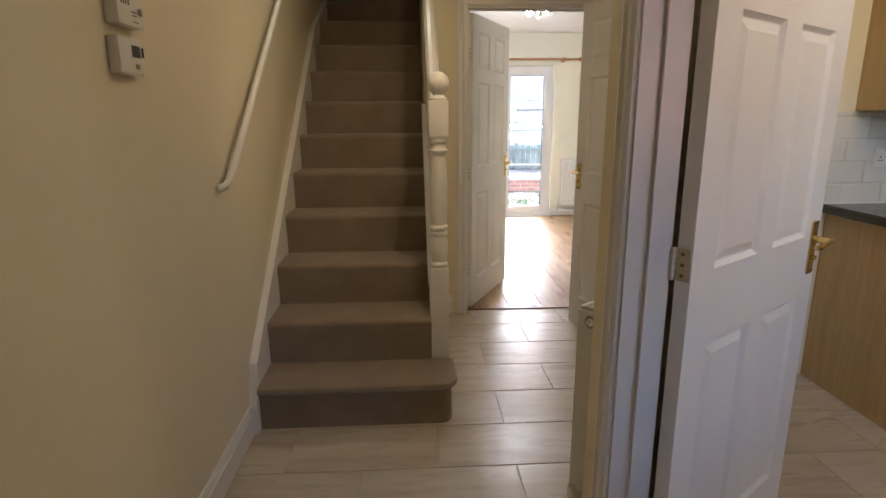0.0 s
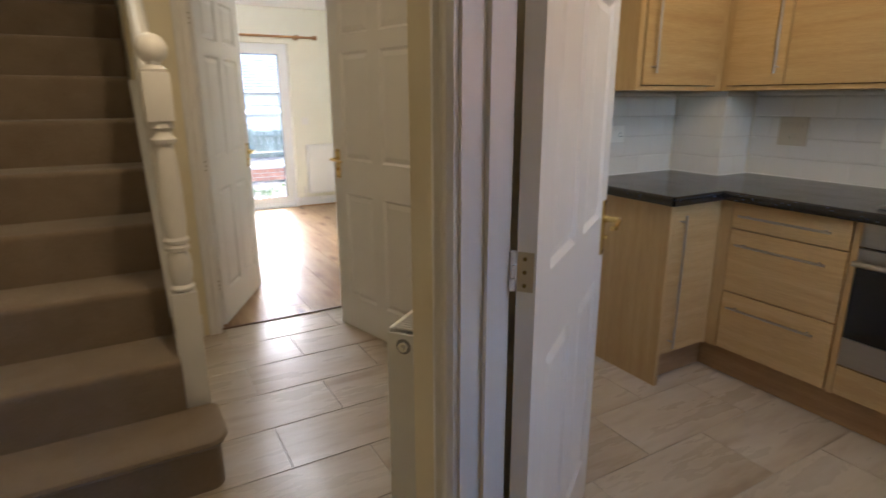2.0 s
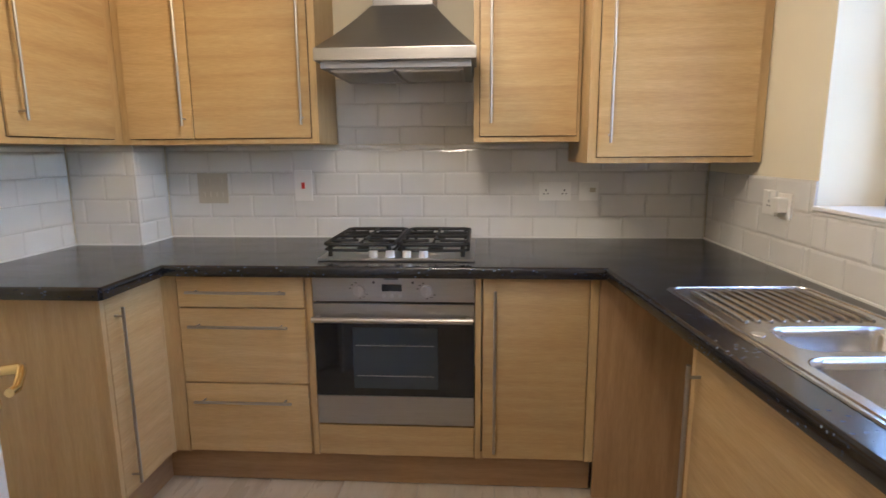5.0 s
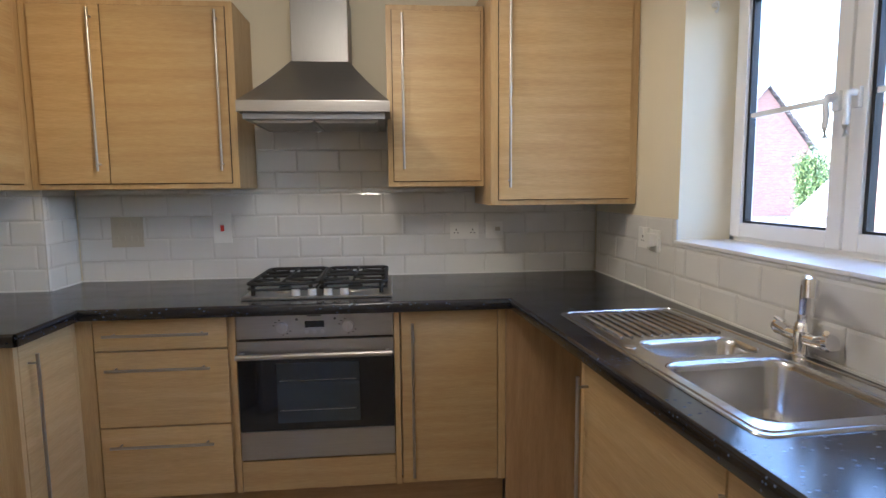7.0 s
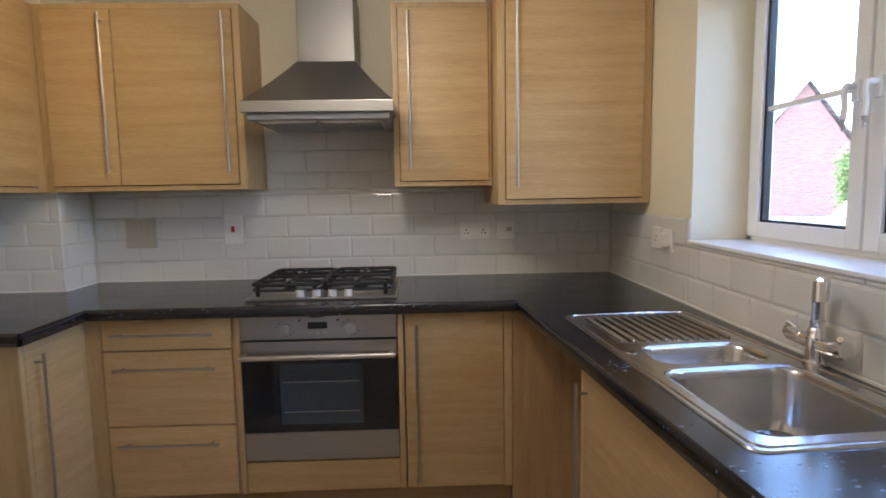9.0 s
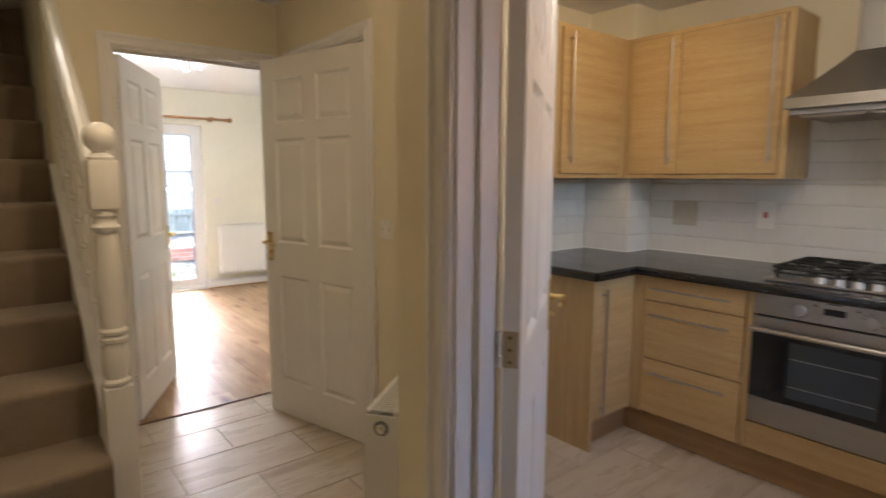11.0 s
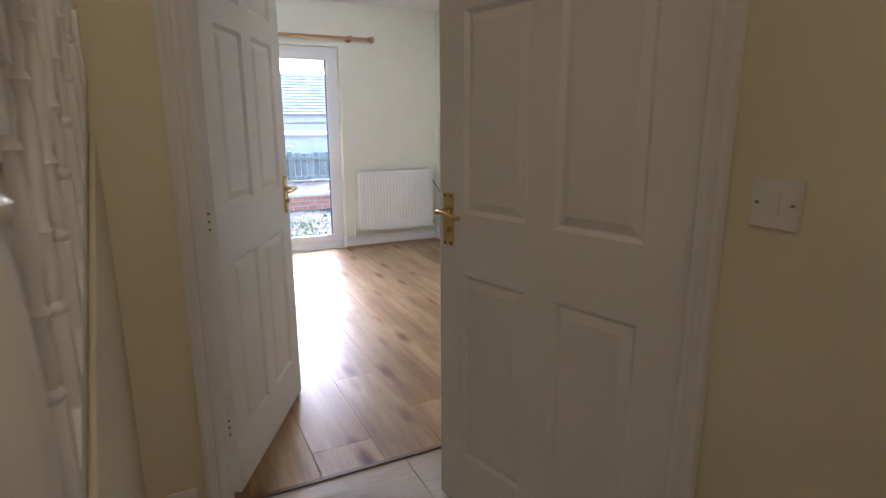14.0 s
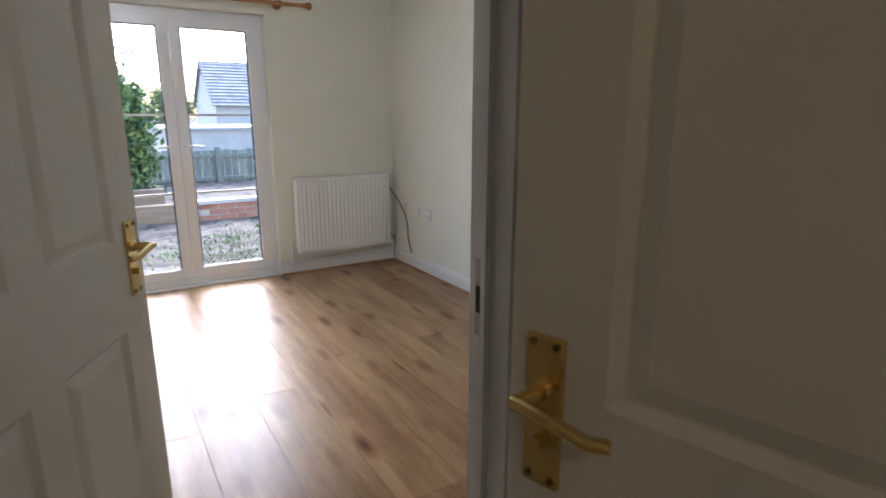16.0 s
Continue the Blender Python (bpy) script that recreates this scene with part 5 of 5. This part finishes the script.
# ---- outside ----
bm = bmesh.new()
bmesh.ops.create_grid(bm, x_segments=60, y_segments=60, size=60, matrix=Matrix.Translation((0, 40, -0.16)))
for v in bm.verts:
    v.co.z += 0.0 if v.co.y < 8.4 else 0.03 * noise.noise(v.co * 0.6)
g_ = structure("ground", boxes((-150, -200, -0.5, 150, 250, -0.17)), SOIL, "bare earth and thin grass")
bm.free()
bm = bmesh.new()
bmesh.ops.create_grid(bm, x_segments=90, y_segments=50, size=1, matrix=Matrix.Translation((2.5, 12.6, -0.15)) @ Matrix.Diagonal((9.0, 3.9, 1, 1)))
for v in bm.verts:
    v.co.z += 0.05 * noise.noise(v.co * 1.7) + 0.03 * noise.noise(v.co * 6)
structure("garden_soil", bm, SOIL, "uneven muddy garden ground", True)
pv = thing("patio", "pale concrete patio slabs outside the garden doors", "paving")
pv["kind"] = "structure"
for i in range(7):
    part("slab", boxes((0.2 + i * 0.6, YF + 0.28, -0.12, 0.79 + i * 0.6, YF + 0.86, -0.055), bevel=0.006), SLAB, pv)

gw = thing("garden_wall", "low red brick raised bed wall with pale coping", "garden wall")
rngb = random.Random(4)
for r_ in range(3):
    for i in range(24):
        x = 2.95 + i * 0.235 + (0.117 if r_ % 2 else 0)
        part("brick", boxes((x, 11.4, -0.15 + r_ * 0.075, x + 0.222, 11.5, -0.15 + r_ * 0.075 + 0.065 + rngb.random() * 0.002)), BRICKM, gw)
part("core", boxes((2.95, 11.415, -0.2, 8.6, 11.49, 0.07)), GROUT, gw)
part("coping", boxes((2.93, 11.36, 0.075, 8.6, 11.60, 0.125), bevel=0.008), SLAB, gw)
sl_ = thing("sleeper_edge", "pale timber sleeper edging of the raised bed", "edging")
part("sleeper", boxes((-3.0, 11.4, -0.15, 2.9, 11.55, 0.10), bevel=0.01), TIMBER, sl_)
part("sleeper", boxes((-3.0, 12.0, 0.0, 2.6, 12.15, 0.24), bevel=0.01), TIMBER, sl_)

fe = thing("fence", "weathered green-grey timber fence behind the garden", "fence")
fpick = boxes((0, -0.012, -0.4, 0.136, 0.0, 0.52), bevel=0.002)
base_ob = None
for i in range(100):
    x = -5.0 + i * 0.148
    if base_ob is None:
        base_ob = part("slat", fpick, FENCEM, fe)
        base_ob.location = (x, 16.0, 0)
    else:
        o = new("slat", base_ob.data)
        o.parent = fe
        o.location = (x, 16.0, rngb.uniform(-0.015, 0.015))
for i in range(9):
    part("post", boxes((-5.0 + i * 1.8, 15.90, -0.4, -4.9 + i * 1.8, 15.98, 0.58), bevel=0.004), FENCEM, fe)
part("rail", boxes((-5, 15.93, -0.1, 9.8, 15.985, -0.03)), FENCEM, fe)
part("rail", boxes((-5, 15.93, 0.36, 9.8, 15.985, 0.43)), FENCEM, fe)


def house(name, label, x0, y0, x1, y1, eave, ridge, wallm, axis="x", windows=()):
    """A house with two pitched roof planes; axis: the ridge's way."""
    h = thing(name, label, "house")
    part("wall", boxes((x0, y0, -0.3, x1, y1, eave)), wallm, h)
    xm, ym = (x0 + x1) / 2, (y0 + y1) / 2
    bm = bmesh.new()
    if axis == "y":
        a = [(x0, eave), (x1, eave), (xm, ridge)]
        va = [bm.verts.new((x, y0, z)) for x, z in a]
        vb = [bm.verts.new((x, y1, z)) for x, z in a]
    else:
        a = [(y0, eave), (y1, eave), (ym, ridge)]
        va = [bm.verts.new((x0, y, z)) for y, z in a]
        vb = [bm.verts.new((x1, y, z)) for y, z in a]
    bm.faces.new(va); bm.faces.new(vb[::-1])
    for j in range(3):
        bm.faces.new((va[j], va[(j + 1) % 3], vb[(j + 1) % 3], vb[j]))
    part("gable", bm, wallm, h)
    rows = 14
    bm = bmesh.new()
    for s in (-1, 1):
        for k in range(rows):
            t0, t1 = k / rows, (k + 1.15) / rows
            for sgn in (1,):
                if axis == "y":
                    e0 = Vector(((xm + s * ((x1 - x0) / 2 + 0.3) * (1 - t0)), 0, eave - 0.1 + (ridge - eave + 0.2) * t0))
                    e1 = Vector(((xm + s * ((x1 - x0) / 2 + 0.3) * (1 - t1)), 0, eave - 0.1 + (ridge - eave + 0.2) * t1))
                    q = [(e0.x, y0 - 0.2, e0.z + 0.09), (e0.x, y1 + 0.2, e0.z + 0.09), (e1.x, y1 + 0.2, e1.z + 0.04), (e1.x, y0 - 0.2, e1.z + 0.04)]
                    q2 = [(a_, b_, c_ - 0.06) for a_, b_, c_ in q]
                else:
                    e0 = ((ym + s * ((y1 - y0) / 2 + 0.3) * (1 - t0)), eave - 0.1 + (ridge - eave + 0.2) * t0)
                    e1 = ((ym + s * ((y1 - y0) / 2 + 0.3) * (1 - t1)), eave - 0.1 + (ridge - eave + 0.2) * t1)
                    q = [(x0 - 0.2, e0[0], e0[1] + 0.09), (x1 + 0.2, e0[0], e0[1] + 0.09), (x1 + 0.2, e1[0], e1[1] + 0.04), (x0 - 0.2, e1[0], e1[1] + 0.04)]
                    q2 = [(a_, b_, c_ - 0.06) for a_, b_, c_ in q]
                A_ = [bm.verts.new(p) for p in q]
                B_ = [bm.verts.new(p) for p in q2]
                bm.faces.new(A_); bm.faces.new(B_[::-1])
                for j in range(4):
                    bm.faces.new((A_[j], B_[j], B_[(j + 1) % 4], A_[(j + 1) % 4]))
    part("roof", bm, SLATE, h, "dark tiled pitched roof")
    for (px, py, pz, w, hh, ax) in windows:
        wn_ = part("window", boxes((px - w / 2, py - 0.05, pz, px + w / 2, py + 0.02, pz + hh), bevel=0.01) if ax == "y" else boxes((px - 0.05, py - w / 2, pz, px + 0.05, py + w / 2, pz + hh), bevel=0.01), UPVC, h)
        part("pane", boxes((px - w / 2 + 0.07, py - 0.06, pz + 0.07, px + w / 2 - 0.07, py - 0.04, pz + hh - 0.07)) if ax == "y" else boxes((px - 0.06, py - w / 2 + 0.07, pz + 0.07, px + 0.06, py + w / 2 - 0.07, pz + hh - 0.07)), OVENIN, wn_)
    return h


house("neighbour_house", "pale house with grey tiled roof behind the fence", 8.3, 39.0, 20.0, 46.0, 1.75, 4.3, RENDERM, "x", ((12.5, 39.0, 0.2, 1.2, 1.1, "y"),))
gr = thing("garage", "low pale garage building behind the fence", "garage")
part("wall", boxes((3.6, 20.5, -0.4, 16, 26, 0.80)), RENDERM, gr)
part("roof", boxes((3.5, 20.4, 0.80, 16.2, 26.2, 0.88), bevel=0.02), SLAB, gr)
house("brick_house", "red brick house with a gable end beyond a small tree", 28.0, -19.9, 36.0, -15.0, 3.16, 6.15, BRICKM, "x")
house("brick_house", "orange-red brick house with dark tiled roof facing the window", 4.0, -14.0, 13.3, -9.8, 3.2, 5.6, BRICKM, "x")


house("garage", "small garage with dark tiled roof behind the tree", 15.6, -14.0, 18.1, -12.0, 0.45, 1.45, RENDERM, "x")


def tree(name, label, x, y, h, spread, n, seed, trunk=0.09, low=0.3):
    t = thing(name, label, "tree", (x, y, -0.2))
    r = random.Random(seed)
    bm = bmesh.new()
    rod(bm, (0, 0, 0), (0.1, 0.05, h * 0.75), trunk, trunk * 0.35, 10)
    tips = []
    for k in range(9):
        a, zz = r.uniform(0, 6.28), h * r.uniform(0.25, 0.7)
        tip = Vector((math.cos(a) * spread * r.uniform(0.5, 0.9), math.sin(a) * spread * r.uniform(0.5, 0.9), zz + h * r.uniform(0.1, 0.3)))
        rod(bm, (0.05, 0.03, zz), tip, trunk * 0.35, trunk * 0.1, 6)
        tips.append(tip)
    part("trunk", bm, BARK, t)
    verts, faces = [], []
    for k in range(n):
        c = tips[k % len(tips)] if r.random() < 0.6 else Vector((r.gauss(0, spread * 0.35), r.gauss(0, spread * 0.35), h * r.uniform(low, 0.95)))
        p = c + Vector((r.gauss(0, spread * 0.22), r.gauss(0, spread * 0.22), r.gauss(0, h * 0.09)))
        if p.z < 0.25:
            p.z = 0.25 + r.random() * 0.3
        s = r.uniform(0.035, 0.075)
        m = Matrix.Translation(p) @ Euler((r.uniform(0, 6), r.uniform(0, 6), r.uniform(0, 6))).to_matrix().to_4x4()
        b = len(verts)
        for q in ((-s, 0, 0), (0, -s * 0.5, s * 0.15), (s, 0, 0), (0, s * 0.5, s * 0.15)):
            verts.append(tuple(m @ Vector(q)))
        faces.append((b, b + 1, b + 2, b + 3))
    me = bpy.data.meshes.new("crown")
    me.from_pydata(verts, [], faces)
    me.materials.append(LEAF)
    o = new("crown", me)
    o.parent = t
    tagged(o, "clumps of small green leaves", kind="stuff")
    return t


tree("ivy_bush", "tall green leafy bush along the garden fence", 1.90, 12.9, 1.75, 0.66, 11000, 2, 0.05, 0.06)
tree("garden_tree", "leafy tree behind the garden fence", 1.3, 18.6, 4.6, 1.15, 14000, 5, 0.12)
tree("far_tree", "leafy tree behind the garages", 5.4, 35.0, 2.7, 1.0, 6000, 9, 0.15)
tree("street_tree", "small green tree beside the brick house", 20.4, -14.2, 2.75, 0.62, 7000, 7, 0.07, 0.1)

tf_ = []
rg = random.Random(8)
verts, faces = [], []
for k in range(800):
    cx_, cy_ = rg.choice(((2.9, 9.9), (3.1, 10.1), (2.8, 9.3), (3.4, 10.6), (2.3, 9.6), (3.2, 9.1)))
    x, y = cx_ + rg.gauss(0, 0.28), cy_ + rg.gauss(0, 0.22)
    h_ = rg.uniform(0.012, 0.04)
    a = rg.uniform(0, 3.14)
    dx, dy = 0.009 * math.cos(a), 0.009 * math.sin(a)
    b = len(verts)
    verts += [(x - dx, y - dy, -0.15), (x + dx, y + dy, -0.15), (x + rg.gauss(0, 0.02), y + rg.gauss(0, 0.02), -0.13 + h_)]
    faces.append((b, b + 1, b + 2))
me = bpy.data.meshes.new("grass")
me.from_pydata(verts, [], faces)
me.materials.append(LEAF)
tagged(new("grass", me), "thin tufts of green grass on the soil", "grass", kind="stuff")


# ---- wall tiles ----
def wall_tiles(name, label, origin, along, n, a0, a1, z0, z1, pw=0.207, ph=0.1055, shift=0.0):
    """Bevelled glazed tiles in running bond. along: the wall's way, n: off the wall; a0..a1 along, z0..z1 up."""
    holder = thing(name, label, "wall tiles")
    holder["kind"] = "structure"
    al, nn, o = Vector(along), Vector(n), Vector(origin)
    bmb = bmesh.new()
    q = [o + al * a0 + Vector((0, 0, z0)), o + al * a1 + Vector((0, 0, z0)), o + al * a1 + Vector((0, 0, z1)), o + al * a0 + Vector((0, 0, z1))]
    A_ = [bmb.verts.new(p + nn * 0.0005) for p in q]
    B_ = [bmb.verts.new(p + nn * 0.0045) for p in q]
    bmb.faces.new(A_); bmb.faces.new(B_[::-1])
    for j in range(4):
        bmb.faces.new((A_[j], A_[(j + 1) % 4], B_[(j + 1) % 4], B_[j]))
    part("grout", bmb, WGROUT, holder)
    cache = {}
    r = int((z0 - 0.9035) / ph)
    g = 0.0018
    while 0.9035 + r * ph < z1 - 0.012:
        z, zt_ = max(0.9035 + r * ph, z0), min(0.9035 + (r + 1) * ph - g, z1)
        if zt_ - z < 0.012:
            r += 1
            continue
        off = shift + (pw / 2 if r % 2 else 0)
        s = off + math.floor((a0 - off) / pw) * pw
        while s < a1:
            c0, c1 = max(s + g / 2, a0), min(s + pw - g / 2, a1)
            s += pw
            if c1 - c0 < 0.012:
                continue
            key = (round(c1 - c0, 4), round(zt_ - z, 4))
            if key not in cache:
                w, h = key
                e, d0, d1 = 0.009, 0.0045, 0.0085
                e = min(e, w / 3, h / 3)
                bm = bmesh.new()
                rr = []
                for g_, dd in ((0, d0), (0.0005, 0.0062), (e, d1)):
                    rr.append([bm.verts.new(al * a_ + Vector((0, 0, b_)) + nn * dd) for a_, b_ in ((g_, g_), (w - g_, g_), (w - g_, h - g_), (g_, h - g_))])
                for a_, b_ in zip(rr, rr[1:]):
                    for j in range(4):
                        bm.faces.new((a_[j], a_[(j + 1) % 4], b_[(j + 1) % 4], b_[j]))
                bm.faces.new(rr[-1])
                bm.normal_update()
                me = bpy.data.meshes.new("tile")
                bmesh.ops.recalc_face_normals(bm, faces=bm.faces)
                bm.faces.ensure_lookup_table()
                if bm.faces[-1].normal.dot(nn) < 0:
                    bmesh.ops.reverse_faces(bm, faces=bm.faces)
                bm.to_mesh(me)
                bm.free()
                me.materials.append(METRO)
                cache[key] = me
            ob = new("tile", cache[key])
            ob.parent = holder
            ob.location = o + al * c0 + Vector((0, 0, z))
        r += 1
    return holder


TZ0 = WZ + 0.002
wall_tiles("wall_tiles", "white bevelled wall tiles behind hob and worktop", (XE, 0, 0), (0, 1, 0), (-1, 0, 0), YS + 0.009, 2.68, TZ0, WB - 0.004, shift=0.094)
wall_tiles("wall_tiles", "white bevelled wall tiles up to the cooker hood", (XE, 0, 0), (0, 1, 0), (-1, 0, 0), 1.200, 1.838, WB - 0.002, 1.646, shift=0.094)
wall_tiles("wall_tiles", "white bevelled wall tiles beside the window", (0, YS, 0), (1, 0, 0), (0, 1, 0), WX1 + 0.001, XE - 0.009, TZ0, 1.219, shift=0.05)
wall_tiles("wall_tiles", "white bevelled wall tiles under the window", (0, YS, 0), (1, 0, 0), (0, 1, 0), XK2, WX1, TZ0, WZ0 - 0.001, shift=0.05)
wall_tiles("wall_tiles", "white bevelled wall tiles on the boxed corner", (3.91, 0, 0), (0, 1, 0), (-1, 0, 0), 2.69, YN - 0.009, TZ0, WB - 0.004, shift=0.14)
wall_tiles("wall_tiles", "white bevelled wall tiles on the boxed corner", (0, 2.69, 0), (1, 0, 0), (0, -1, 0), 3.901, XE - 0.009, TZ0, WB - 0.004, shift=0.1)
wall_tiles("wall_tiles", "white bevelled wall tiles behind the corner worktop", (0, YN, 0), (1, 0, 0), (0, -1, 0), 3.10, 3.901, TZ0, WB - 0.004, shift=0.1)


# ---- floors ----
def floor_piece_mesh(w, l, material, top, bottom, bev):
    bm = bmesh.new()
    rr = [[bm.verts.new((a, b, z)) for a, b in ((g, g), (w - g, g), (w - g, l - g), (g, l - g))] for g, z in ((0, bottom), (0, top - bev), (bev, top))]
    for a, b in zip(rr, rr[1:]):
        for j in range(4):
            bm.faces.new((a[j], a[(j + 1) % 4], b[(j + 1) % 4], b[j]))
    bm.faces.new(rr[-1])
    me = bpy.data.meshes.new("piece")
    bm.to_mesh(me)
    bm.free()
    me.materials.append(material)
    return me


fl_ = thing("floor_tiles", "beige stone-look floor tiles with pale joints in hall and kitchen", "floor")
fl_["kind"] = "structure"
structure("floor", boxes((XW - 0.1, YH - 0.1, -0.16, XE + 0.12, YT + 0.04, -0.003)), GROUT, "grouted floor under the tiles")
cache = {}
j = -13
while Y_0 + j * 0.302 < YT + 0.02 if (Y_0 := 2.62) else False:
    y0 = Y_0 + j * 0.302
    off = 1.515 + (0.301 if j % 2 else 0.0)
    i = -3
    while off + i * 0.602 < XE:
        x0 = off + i * 0.602
        a0, a1 = max(x0 + 0.002, XW), min(x0 + 0.600, XE)
        b0, b1 = max(y0 + 0.002, YH), min(y0 + 0.300, YT + 0.035)
        i += 1
        if a1 - a0 < 0.02 or b1 - b0 < 0.02 or (a0 > XK2 and b1 < -0.1):
            continue
        key = (round(a1 - a0, 3), round(b1 - b0, 3))
        if key not in cache:
            cache[key] = floor_piece_mesh(*key, TILEM, 0.0, -0.006, 0.0012)
        ob = new("tile", cache[key])
        ob.parent = fl_
        ob.location = (a0, b0, 0)
    j += 1
pl = thing("floor_planks", "oak laminate planks with knots in the lounge", "floor")
pl["kind"] = "structure"
structure("floor_lounge", boxes((-0.6, YT + 0.04, -0.16, XR + 0.12, YF + 0.20, -0.004)), DARK, "sub-floor under the laminate")
cache = {}
rp = random.Random(3)
x = 2.050 - 11 * 0.245
while x < XR:
    y = YT + 0.04 - rp.uniform(0.1, 1.2)
    while y < YF + 0.07:
        a0, a1, b0, b1 = max(x, -0.5), min(x + 0.2440, XR), max(y, YT + 0.04), min(y + 1.379, YF + 0.07)
        y += 1.38
        if a1 - a0 < 0.02 or b1 - b0 < 0.03:
            continue
        key = (round(a1 - a0, 3), round(b1 - b0, 3))
        if key not in cache:
            cache[key] = floor_piece_mesh(*key, PLANKM, 0.0, -0.006, 0.0007)
        ob = new("plank", cache[key])
        ob.parent = pl
        ob.location = (a0, b0, 0)
    x += 0.245
